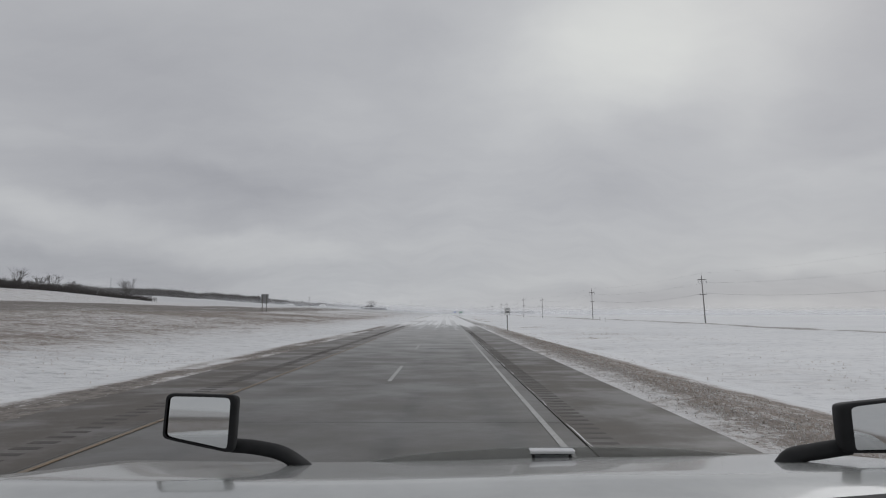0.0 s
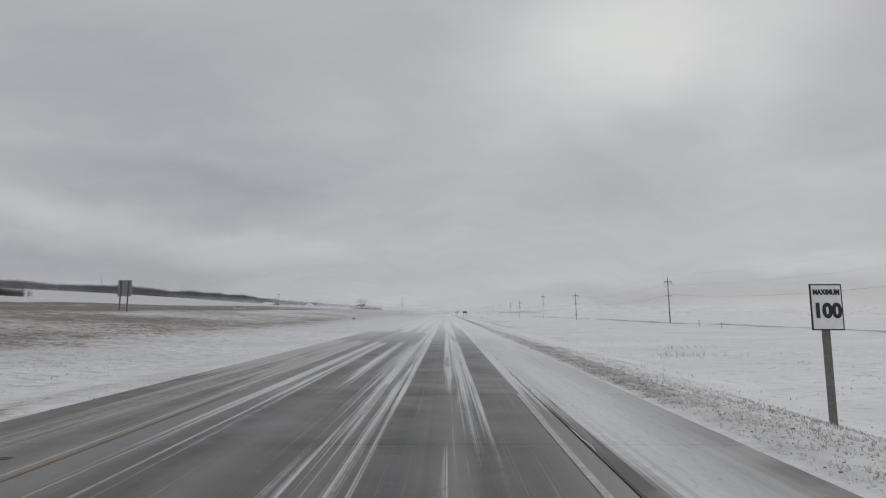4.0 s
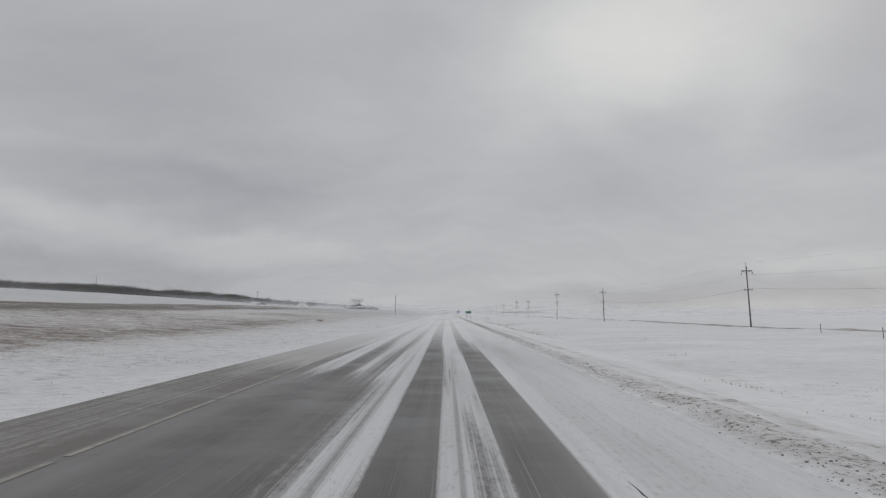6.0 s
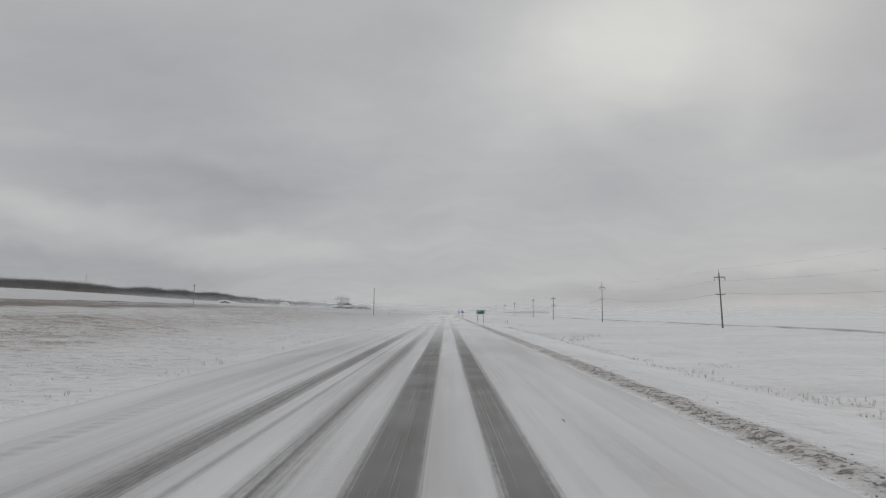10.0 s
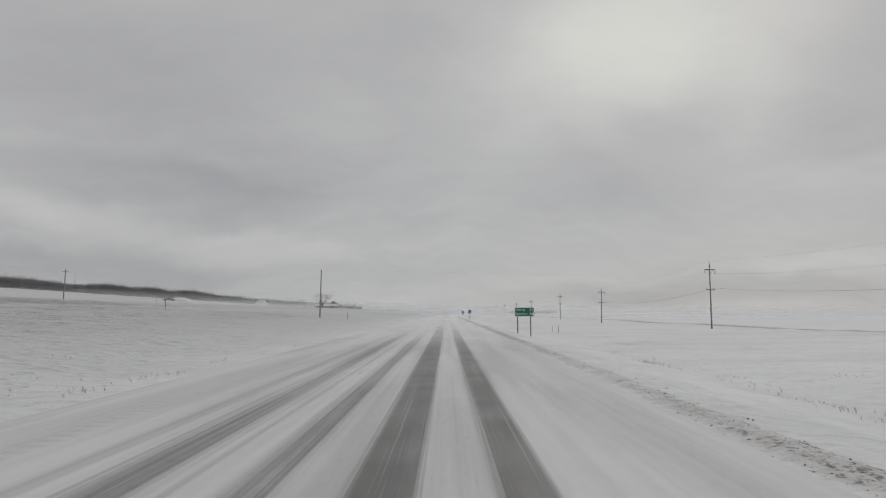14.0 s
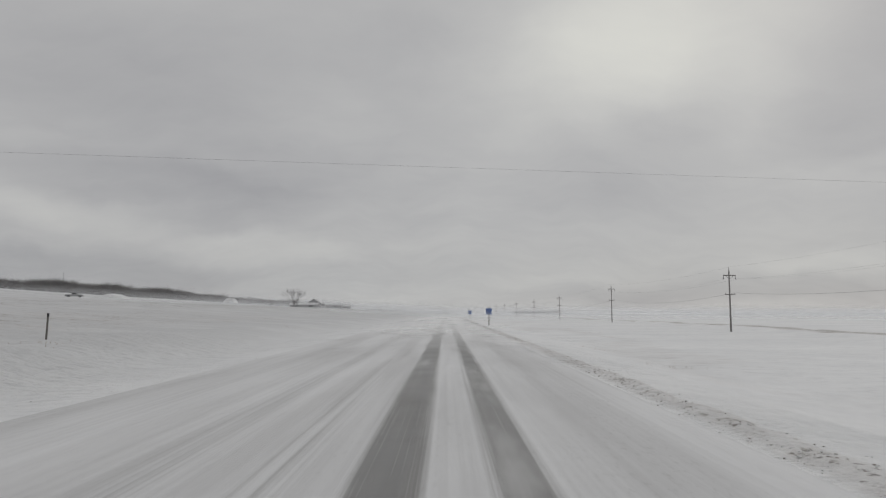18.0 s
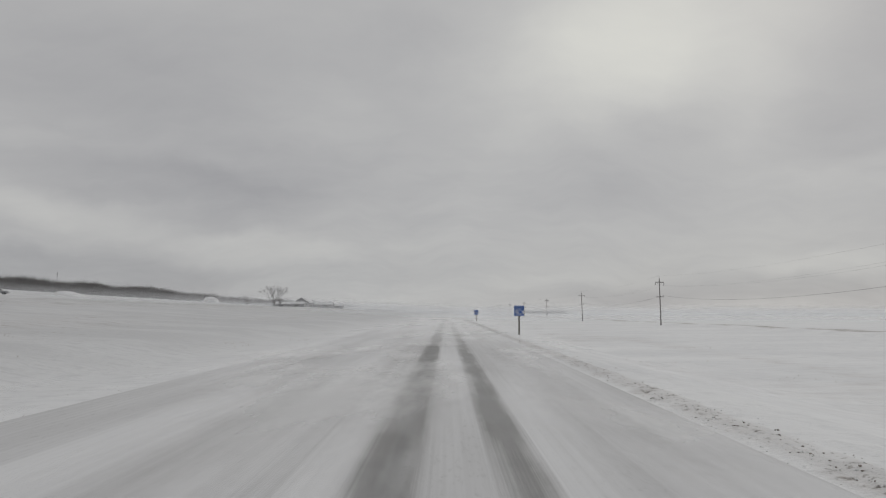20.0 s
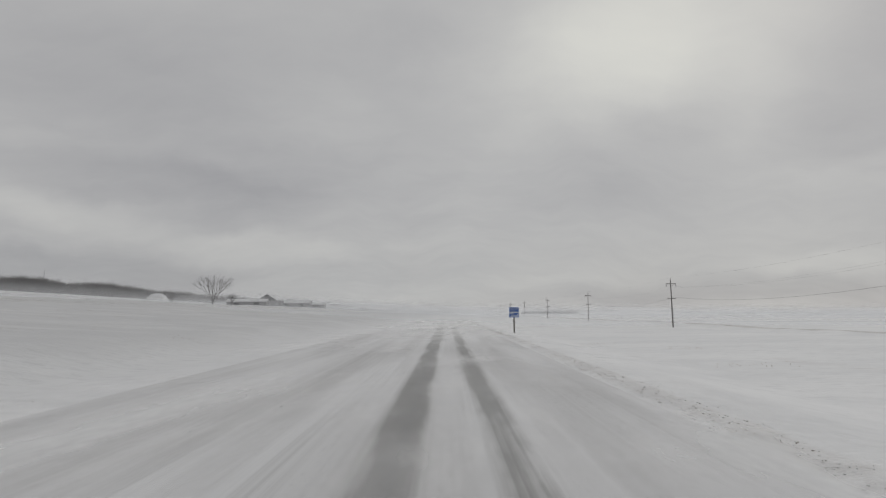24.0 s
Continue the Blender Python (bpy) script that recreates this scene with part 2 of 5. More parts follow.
    n.link(n.blend(off, n.ramp(each, 0.0, 1.0, 0.38, 0.54), n.ramp(mottle, 0.35, 0.6, 0.42, 0.22)), b.inputs["Specular IOR Level"])
    rough = n.blend(mask, n.blend(off, n.ramp(mottle, 0.3, 0.7, 0.28, 0.48), n.ramp(mottle, 0.35, 0.6, 0.34, 0.6)), 0.75)
    n.link(rough, b.inputs["Roughness"])
    bumpy(n, b, n.add(n.mul(mask, 0.5), n.add(n.mul(fine, 0.08), n.mul(grain, 0.3))), 0.25, 0.02)
    # wet gloss at grazing angles; further on it stands in for haze over the tracks
    lw = n.t.nodes.new("ShaderNodeLayerWeight")
    shine = n.mul(n.mul(n.ramp(lw.outputs["Facing"], n.ramp(y, 80.0, 120.0, 0.905, 0.925), n.ramp(y, 80.0, 300.0, 0.985, 0.996)), 0.93), n.add(n.blend(off, 0.30, 0.14), n.mul(n.mul(begun, 0.86), n.blend(mask, n.ramp(y, 110.0, 180.0, 0.5, 0.78), 1.0))))
    grazing_gloss = n.t.nodes.new("ShaderNodeBsdfAnisotropic")
    grazing_gloss.inputs["Roughness"].default_value = 0.28
    grazing_gloss.inputs["Color"].default_value = (0.97, 0.97, 0.97, 1)
    both = n.t.nodes.new("ShaderNodeMixShader")
    n.link(shine, both.inputs[0])
    n.link(b.outputs[0], both.inputs[1])
    n.link(grazing_gloss.outputs[0], both.inputs[2])
    n.link(both.outputs[0], n.t.nodes["Material Output"].inputs["Surface"])
    return m


def make_ground():
    """Drifted snow over straw-coloured grass and gravel; the mesh says how bare each spot is."""
    m, n, b = material("drifted_snow_and_grass")
    pos, x, y, z = n.place()
    a = n.t.nodes.new("ShaderNodeAttribute")
    a.attribute_name = "bare"
    g = n.t.nodes.new("ShaderNodeAttribute")
    g.attribute_name = "gravel"
    blades = n.noise(pos, 1.0, 6.0, 0.7, (5.0, 2.2, 5.0))
    clods = n.noise(pos, 2.6, 8.0, 0.72)
    drift = n.noise(pos, 1.0, 4.0, 0.5, (0.05, 0.16, 1))
    ripple = n.noise(pos, 1.0, 4.0, 0.6, (0.5, 1.6, 1))
    tufts = n.noise(pos, 1.0, 6.0, 0.72, (0.34, 0.62, 1))
    lumps = n.noise(pos, 1.0, 6.0, 0.62, (1.1, 1.7, 1))
    pebbles = n.noise(pos, 9.0, 6.0, 0.75)
    f = n.add(n.add(n.mul(blades, 0.25), n.mul(tufts, 0.28)), n.add(n.add(n.mul(clods, 0.3), n.mul(drift, 0.07)), n.mul(pebbles, 0.25)))
    f = n.sub(f, 0.075)
    grit = n.noise(pos, 5.0, 5.0, 0.75)
    f = n.blend(n.mul(g.outputs["Fac"], 0.75), f, n.add(n.mul(grit, 0.75), n.mul(tufts, 0.25)))
    bare = n.ramp(n.add(a.outputs["Fac"], n.mul(n.sub(f, 0.5), 3.4)), 0.46, 0.74)
    straw = n.mix(n.ramp(n.add(n.mul(blades, 0.5), n.mul(pebbles, 0.5)), 0.36, 0.64), (0.095, 0.078, 0.066), (0.36, 0.305, 0.265))
    stone = n.mix(n.ramp(clods, 0.35, 0.65), (0.11, 0.100, 0.092), (0.30, 0.275, 0.25))
    soil = n.mix(g.outputs["Fac"], straw, stone)
    white = n.mix(n.ramp(n.add(n.mul(drift, 0.6), n.mul(ripple, 0.4)), 0.3, 0.7), (0.77, 0.778, 0.79), (0.885, 0.89, 0.895))
    thin = n.mul(n.ramp(n.add(a.outputs["Fac"], n.mul(n.sub(tufts, 0.5), 0.8)), 0.1, 0.75), 0.72)
    white = n.mix(thin, white, (0.50, 0.465, 0.445))
    # grey patches: the shade of lumps and ridges, put into the snow's colour
    shade_relief = n.noise(pos, 1.0, 6.0, 0.7, (0.9, 2.6, 1))
    white = n.mix(n.mul(n.ramp(n.add(n.mul(shade_relief, 0.5), n.mul(lumps, 0.5)), 0.51, 0.60), n.maxi(n.mul(n.ramp(x, -9.0, -16.0, 0.26, 0.62), n.ramp(y, 300.0, 450.0, 1.0, 0.55)), n.mul(n.ramp(x, 10.0, 17.0, 0.26, 0.42), n.ramp(y, 90.0, 170.0, 1.0, 0.45)))), white, (0.47, 0.475, 0.49))
    white = n.mix(n.mul(n.ramp(drift, 0.3, 0.6, 0.45, 0.9), n.mul(n.ramp(x, -8.0, -20.0), n.ramp(y, 230.0, 420.0))), white, (0.60, 0.605, 0.615))
    n.link(n.mix(bare, white, soil), b.inputs["Base Color"])
    b.inputs["Roughness"].default_value = 0.85
    lumpy = n.maxi(n.ramp(x, -9.0, -16.0, 0.35, 1.0), n.ramp(x, 10.0, 17.0, 0.35, 0.9))
    relief = n.add(n.add(n.mul(ripple, 0.6), n.mul(n.mul(lumps, lumpy), n.ramp(y, 360.0, 450.0, 2.2, 0.7))), n.add(n.mul(shade_relief, 0.5), n.mul(blades, 0.3)))
    bumpy(n, b, relief, n.mul(n.ramp(y, 360.0, 450.0, 0.8, 0.5), n.ramp(x, 7.0, 13.0, 1.0, 0.5)), 0.24)
    return m


def make_haze(name, top, deep):
    """Haze of blown snow as white alpha, thinning upward: a mesh attribute gives its thickness."""
    m, n, b = material(name)
    n.t.nodes.remove(b)
    pos, x, y, z = n.place()
    a = n.t.nodes.new("ShaderNodeAttribute")
    a.attribute_name = "thick"
    puff = n.noise(pos, 1.0, 3.0, 0.5, (0.004, 0.004, 0.10))
    alpha = n.mul(n.mul(a.outputs["Fac"], deep), n.ramp(puff, 0.25, 0.75, 0.6, 1.15))
    d, t, s = (n.t.nodes.new("ShaderNode" + k) for k in ("BsdfDiffuse", "BsdfTranslucent", "MixShader"))
    d.inputs[0].default_value = t.inputs[0].default_value = (0.905, 0.92, 0.94, 1)
    n.link(d.outputs[0], s.inputs[1])
    n.link(t.outputs[0], s.inputs[2])
    clear_, mixed = n.t.nodes.new("ShaderNodeBsdfTransparent"), n.t.nodes.new("ShaderNodeMixShader")
    n.link(alpha, mixed.inputs[0])
    n.link(clear_.outputs[0], mixed.inputs[1])
    n.link(s.outputs[0], mixed.inputs[2])
    out = n.t.nodes["Material Output"]
    n.link(mixed.outputs[0], out.inputs["Surface"])
    return m


M_PAVE, M_GROUND = make_pavement(), make_ground()
M_WHITE_LINE = plain("worn_white_paint", (0.40, 0.40, 0.39), 0.5, vary=0.3, scale=2.0)
M_FROSTED = plain("frosted_paint", (0.34, 0.32, 0.29), 0.7, vary=0.3, scale=1.0)
M_YELLOW_LINE = plain("worn_yellow_paint", (0.19, 0.138, 0.082), 0.5, vary=0.3, scale=2.0)
M_GROOVE = plain("rumble_concrete", (0.070, 0.062, 0.055), 0.7, vary=0.4, scale=0.8)
M_WOOD = plain("weathered_wood", (0.23, 0.22, 0.215), 0.85, vary=0.35, scale=3.0, bump=0.3)
M_POST = plain("weathered_sign_post", (0.17, 0.16, 0.145), 0.85, vary=0.35, scale=3.0, bump=0.3)
M_STEEL = plain("galvanised_steel", (0.36, 0.37, 0.38), 0.45, 0.8)
M_WIRE = plain("dark_wire", (0.07, 0.07, 0.075), 0.6)
M_CERAMIC = plain("grey_insulator", (0.2, 0.2, 0.21), 0.3)
M_SIGN_WHITE = plain("white_sheeting", (0.84, 0.84, 0.83), 0.5, vary=0.08)
M_SIGN_GREEN = plain("green_sheeting", (0.012, 0.145, 0.085), 0.5, vary=0.12)
M_SIGN_BLUE = plain("blue_sheeting", (0.022, 0.10, 0.36), 0.5, vary=0.12)
M_SIGN_BACK = plain("grey_sign_back", (0.33, 0.335, 0.345), 0.6, 0.1, vary=0.15)
M_LETTER = plain("white_letters", (0.72, 0.73, 0.72), 0.5, vary=0.05)
M_STUCK = plain("stuck_snow", (0.82, 0.825, 0.83), 0.85, vary=0.06)
M_BLACK = plain("black_paint", (0.02, 0.02, 0.022), 0.5)
M_BARK = plain("grey_bark", (0.10, 0.092, 0.09), 0.9, vary=0.4, scale=2.0)
M_TWIG = plain("bare_twigs", (0.095, 0.088, 0.084), 0.9, vary=0.4, scale=0.4)
# paler than the bare twigs: part of the distance haze is in this colour
M_HAZED_WOOD = plain("hazed_woodland", (0.135, 0.125, 0.120), 0.95, vary=0.35, scale=0.05)
M_WEED = plain("dry_weed", (0.47, 0.41, 0.36), 0.9, vary=0.4, scale=0.5)

# ---- building helpers ----


def box(bm, lo, hi, bevel=0.0):
    vs = [bm.verts.new((x, y, z)) for x in (lo[0], hi[0]) for y in (lo[1], hi[1]) for z in (lo[2], hi[2])]
    fs = [bm.faces.new([vs[i] for i in f]) for f in ((0, 1, 3, 2), (4, 6, 7, 5), (0, 4, 5, 1), (2, 3, 7, 6), (0, 2, 6, 4), (1, 5, 7, 3))]
    if bevel:
        bmesh.ops.bevel(bm, geom=list({e for f in fs for e in f.edges}), offset=bevel, segments=2, affect="EDGES", profile=0.5)
    return bm


def rod(bm, a, b, r0, r1=None, sides=8):
    a, b = Vector(a), Vector(b)
    r1 = r0 if r1 is None else r1
    w = (b - a).normalized()
    u = w.orthogonal().normalized()
    v = w.cross(u)
    rings = []
    for c, r in ((a, r0), (b, r1)):
        rings.append([bm.verts.new(c + (u * math.cos(k * math.tau / sides) + v * math.sin(k * math.tau / sides)) * r) for k in range(sides)])
    for k in range(sides):
        j = (k + 1) % sides
        bm.faces.new((rings[0][k], rings[0][j], rings[1][j], rings[1][k]))
    bm.faces.new(rings[0][::-1])
    bm.faces.new(rings[1])
    return bm


def mesh_of(name, bm, mat, smooth=False):
    bmesh.ops.recalc_face_normals(bm, faces=bm.faces)
    me = bpy.data.meshes.new(name)
    bm.to_mesh(me)
    bm.free()
    me.materials.append(mat)
    if smooth:
        me.polygons.foreach_set("use_smooth", [True] * len(me.polygons))
    return me


def part(name, bm, mat, parent, label="", smooth=False):
    ob = new(name, mesh_of(name, bm, mat, smooth))
    ob.parent = parent
    if label:
        tagged(ob, label)
    return ob


def thing(name, m, label, category, group="", kind=""):
    ob = new(name)
    ob.empty_display_size = 0.2
    ob.matrix_basis = m
    return tagged(ob, label, category, group, kind)


def letters(name, text, size, at, mat, parent, label="", width=None, thick=0.0):
    """Flat lettering that faces the oncoming driver (towards -y), its middle at the place given."""
    cu = bpy.data.curves.new(name, "FONT")
    cu.body, cu.size, cu.align_x, cu.align_y, cu.extrude, cu.offset = text, size, "CENTER", "CENTER", 0.002, thick
    tmp = bpy.data.objects.new(name, cu)
    scene.collection.objects.link(tmp)
    bpy.context.view_layer.update()
    me = bpy.data.meshes.new_from_object(tmp.evaluated_get(bpy.context.evaluated_depsgraph_get()))
    bpy.data.objects.remove(tmp)
    me.materials.clear()
    me.materials.append(mat)
    ob = new(name, me)
    span = max(v.co.x for v in me.vertices) - min(v.co.x for v in me.vertices)
    k = width / span if width else 1.0
    for v in me.vertices:
        v.co.x *= k
    ob.parent = parent
    ob.matrix_basis = pose(*at, 90, 0, 0)
    if label:
        tagged(ob, label)
    return ob


# ---- terrain ----
PROFILE_X = [-2600, -420, -400, -170, -110, -92, -84, -64, -60, -45, -26, -19, -14, -11, -9.4, 5.2, 7.0, 9.0, 10.9, 16, 22, 40, 58, 61, 69, 73, 300, 2600]
PROFILE_Z = [10, 22, 22, 8.0, 4.9, 4.6, 4.3, 2.75, 2.35, 1.45, 0.25, -0.08, -0.28, -0.14, -0.1, -0.06, -0.12, -0.36, -0.85, -1.65, -1.5, -1.35, -1.2, -0.75, -0.75, -1.2, -1.4, -1.4]


def lattice_noise(x, y, seed):
    """Smooth value noise, for whole arrays."""
    xi, yi = np.floor(x), np.floor(y)
    fx, fy = x - xi, y - yi
    fx, fy = fx * fx * (3 - 2 * fx), fy * fy * (3 - 2 * fy)

    def h(a, b):
        s = np.sin(a * 127.1 + b * 311.7 + seed * 74.7) * 43758.5453
        return s - np.floor(s)
    return (h(xi, yi) * (1 - fx) + h(xi + 1, yi) * fx) * (1 - fy) + (h(xi, yi + 1) * (1 - fx) + h(xi + 1, yi + 1) * fx) * fy


def swell(x, y):
    """Drifts of snow, lying across the wind."""
    off = np.clip(np.minimum(np.abs(x - 5.2), np.abs(x + 11)) / 6.0, 0, 1)
    off = np.where((x > -11) & (x < 5.2), 0, off)
    far = np.clip(np.abs(x) / 30, 0.4, 1)
    carved = np.abs(lattice_noise(x / 2.4 + 0.3 * y, y / 1.1, 8) - 0.5) + 0.6 * np.abs(lattice_noise(x / 1.1, y / 0.7 - 0.2 * x, 9) - 0.5)
    lee = np.clip(lattice_noise(x / 16, y / 22, 10) * 2.2 - 0.6, 0, 1) * np.clip((-13 - x) / 5, 0, 1) * np.clip((x + 62) / 6, 0, 1) * np.clip((430 - y) / 160, 0.15, 1)
    return off * far * lee * 0.34 * carved + off * far * (0.30 * (lattice_noise(x / 9, y / 5, 1) - 0.5) + 0.16 * (lattice_noise(x / 3.2, y / 1.9, 2) - 0.5) + 0.5 * (lattice_noise(x / 40, y / 30, 3) - 0.5))


def height(x, y):
    x, y = np.asarray(x, float), np.asarray(y, float)
    bank_ = np.exp(-((x - 5.95) / 0.38) ** 2) * np.clip((y - 60) / 60, 0, 1) * (0.01 + 0.05 * lattice_noise(x / 0.5, y / 0.9, 5) + 0.03 * lattice_noise(x / 0.22, y / 0.3, 7))
    rough = np.clip((x - 5.2) / 0.6, 0, 1) * np.clip((11 - x) / 4, 0, 1) * 0.10 * lattice_noise(x / 0.35, y / 0.5, 6)
    rise = np.clip((-x - 150) / 250, 0, 1) * np.interp(y, (430, 560, 720, 900, 1050, 1200, 1500), (0.0, 1.6, 2.0, -0.8, -3.6, -5.0, -5.5))
    rise = rise + np.clip((-x - 13) / 6, 0, 1) * np.clip((y - 235) / 130, 0, 1) * 0.8
    knoll = np.clip((-x - 112) / 34, 0, 1)
    rise = rise + knoll * knoll * (3 - 2 * knoll) * np.interp(y, (100, 198, 272), (4.6, 3.2, 0.0))
    return np.interp(x, PROFILE_X, PROFILE_Z) + rise + swell(x, y) + bank_ + rough


def ground_at(x, y):
    return float(height(x, y))


def bell(x, lo, hi, soft):
    return np.clip((x - lo) / soft, 0, 1) * np.clip((hi - x) / soft, 0, 1)


def build_ground():
    xs = np.concatenate([[-2600, -1800, -1200, -800, -600, -500], np.arange(-430, -180, 10), np.arange(-180, -60, 3), np.arange(-60, -26, 1.2), np.arange(-26, -9.4, 0.4),
                         [-9.4, -9.0, 4.9, 5.2], np.arange(5.4, 12, 0.22), np.arange(12, 30, 0.6), np.arange(30, 57, 1.5), [58, 59.5, 61, 63, 65, 67, 69, 71, 73],
                         np.arange(78, 200, 8), [230, 300, 400, 600, 900, 1400, 2600]])
    ys = np.concatenate([[-900, -500, -250, -120, -60, -30], np.arange(-15, 130, 0.5), np.arange(130, 560, 1.0), np.arange(560, 900, 5.0), np.arange(900, 1800, 30), [1800, 2000, 2300, 2700, 3200, 3800, 4600]])
    gx, gy = np.meshgrid(xs, ys)
    gz = height(gx, gy)
    nx, ny = len(xs), len(ys)
    me = bpy.data.meshes.new("ground")
    me.vertices.add(nx * ny)
    me.vertices.foreach_set("co", np.stack([gx, gy, gz], -1).astype(np.float32).ravel())
    i = (np.arange(ny - 1)[:, None] * nx + np.arange(nx - 1)[None, :]).ravel()
    quads = np.stack([i, i + 1, i + nx + 1, i + nx], -1).astype(np.int32)
    me.loops.add(quads.size)
    me.loops.foreach_set("vertex_index", quads.ravel())
    me.polygons.add(len(quads))
    me.polygons.foreach_set("loop_start", np.arange(0, quads.size, 4, dtype=np.int32))
    me.polygons.foreach_set("use_smooth", np.ones(len(quads), bool))
    me.update(calc_edges=True)
    fade = np.clip((230 - gy) / 190, 0, 1)
    patch = lattice_noise(gx / 14, gy / 26, 11)
    bare = np.where(gx < -9, (0.42 - 0.28 * np.clip((gy - 200) / 260, 0, 1)) * np.clip((-15 - gx) / 9, 0.2, 1), 0.05)
    bare = np.maximum(bare, (0.84 - 0.3 * np.clip((gy - 380) / 120, 0, 1)) * np.clip((gx + 64) / 2, 0, 1) * np.clip((-13 - gx) / 16, 0, 1) * (0.62 + 0.38 * patch) * (0.62 + 0.38 * np.clip((300 - gy) / 200, 0, 1)))
    outer = 15.5 - 5.2 * np.clip((gy - 10) / 55, 0, 1)
    frost = (0.60 + 0.40 * np.clip((gx - 5.2) / 1.6, 0, 1)) * np.clip((outer - gx) / 2.0, 0, 1) * (gx > 5.15)
    bare = np.maximum(bare, 0.84 * frost * np.clip((110 - gy) / 50, 0, 1) * (0.78 + 0.22 * lattice_noise(gx / 1.5, gy / 9, 17)))
    bare = np.maximum(bare, np.interp(gy, (70, 98, 130, 150, 185, 200, 255, 300, 360, 420, 560), (0.0, 0.60, 0.56, 0.40, 0.44, 0.64, 0.62, 0.46, 0.52, 0.38, 0.34)) * bell(gx, 5.15, 7.3 - 0.7 * np.clip((gy - 110) / 80, 0, 1), 0.35) * (0.75 + 0.25 * lattice_noise(gx / 2, gy / 22, 12)))
    bare = np.maximum(bare, 0.46 * bell(gx, 6.7, 8.4, 0.6) * np.clip((250 - gy) / 60, 0, 1) * (0.5 + 0.5 * lattice_noise(gx / 1.2, gy / 15, 19)))
    bare = np.maximum(bare, 0.26 * bell(gx, 11, 30, 4) * np.clip((lattice_noise(gx / 7, gy / 12, 13) - 0.5) * 4, 0, 1))
    road_wear = 1.0 - 0.52 * np.clip((gy - 230) / 260, 0, 1)
    far_road = bell(gx, -91, -58, 6.0) * (0.62 + 0.38 * lattice_noise(gx / 2.5, gy / 24, 14)) * road_wear
    track = bell(gx, 60.5, 69.5, 2.0) * (0.50 + 0.2 * lattice_noise(gx / 2, gy / 50, 15)) * (1 - 0.25 * np.clip((gy - 250) / 300, 0, 1))
    verge = bell(gx, -12.6, -8.0, 1.2) * np.clip((120 - gy) / 40, 0, 1) * (0.30 + 0.70 * lattice_noise(gx / 0.9, gy / 5, 18))
    bare = np.maximum.reduce([bare, far_road, track, verge])
    gravel = np.maximum.reduce([np.where(bell(gx, -88, -60, 1) > 0, 1, 0) * 0.9, np.where(bell(gx, 60, 70, 1) > 0, 1, 0) * 1.0, verge * 0.9, bell(gx, 5.1, 7.6, 0.5) * np.where(gy > 100, 1.0, 0.3)])
    for key, v in (("bare", bare), ("gravel", gravel)):
        at = me.attributes.new(key, "FLOAT", "POINT")
        at.data.foreach_set("value", np.clip(v, 0, 1).astype(np.float32).ravel())
    me.materials.append(M_GROUND)
    return tagged(new("ground", me), "snow-covered prairie with straw-coloured grass showing through", "ground", kind="structure")


ground = build_ground()

# ---- road ----
road = thing("road", pose(0, 0, 0), "wet concrete highway with snow-packed lanes and bare wheel tracks", "road", kind="structure")
LANES = ((-9.2, -6.114), (-6.106, -1.96), (-1.96, 2.37), (2.41, 5.1))
SLAB, SLABS = 5.6, 18


def snowy_lane(lo, hi, y0, y1):
    """The closed part of a lane; neighbours share their edges, the outer sides reach down."""
    bm = bmesh.new()
    rows = [y0 + (y1 - y0) * k / 40 for k in range(41)]
    top = [[bm.verts.new((x, y, 0.0)) for x in (lo, hi)] for y in rows]
    for k in range(40):
        bm.faces.new((top[k][0], top[k][1], top[k + 1][1], top[k + 1][0]))
    for side, x in ((0, lo), (1, hi)):
        if x in (JOINTS[0], JOINTS[-1]):
            low = [bm.verts.new((x, y, -0.25)) for y in rows]
            for k in range(40):
                bm.faces.new((low[k], top[k][side], top[k + 1][side], low[k + 1]))
    return bm


JOINTS = (-9.2, -6.11, -1.96, 2.39, 5.1)
for lo, hi in zip(JOINTS, JOINTS[1:]):
    part("snowy_lane", snowy_lane(lo, hi, SLABS * SLAB, 4000), M_PAVE, road, "snow-packed lane with bare wheel tracks")
for lo, hi in LANES:
    bm = box(bmesh.new(), (lo, 0.004, -0.25), (hi, SLAB - 0.004, 0.0))
    slab = mesh_of("slab", bm, M_PAVE)
    for k in range(-6, SLABS):
        ob = new("slab", slab)
        ob.parent = road
        ob.location = (0, k * SLAB, 0.002 * math.sin(k * 5.1 + lo))
bed = part("joint_filler", box(bmesh.new(), (-9.18, -33, -0.3), (5.08, SLABS * SLAB + 0.1, -0.03)), plain("dark_joint", (0.03, 0.03, 0.03), 0.8), road, "dark joint filler")

for name, x, w, mat, lab in (("edge_line", 1.98, 0.12, M_WHITE_LINE, "worn white edge line"), ("edge_line", -5.98, 0.10, M_YELLOW_LINE, "faded yellow edge line")):
    bm = bmesh.new()
    for k in range(-6, 17):
        box(bm, (x - w / 2, k * SLAB + 0.02, 0.005), (x + w / 2, (k + 1) * SLAB - 0.02, 0.011))
    part(name, bm, mat, road, lab)
bm = bmesh.new()
for k in range(17, 27):
    box(bm, (-6.03, k * SLAB + 0.3, 0.004), (-5.90, (k + 1) * SLAB - 0.02, 0.009))
part("edge_line", bm, M_FROSTED, road, "edge line whitened by frost")
dash = mesh_of("lane_dash", box(bmesh.new(), (-1.94, 0, 0.005), (-1.81, 5.0, 0.011)), M_WHITE_LINE)
for k in range(-2, 6):
    ob = new("lane_dash", dash)
    ob.parent = road
    ob.location = (0, 17.7 + k * 14.9, 0)

rib = mesh_of("rumble_rib", box(bmesh.new(), (-0.24, 0, 0.0), (0.24, 0.16, 0.004)), M_GROOVE)
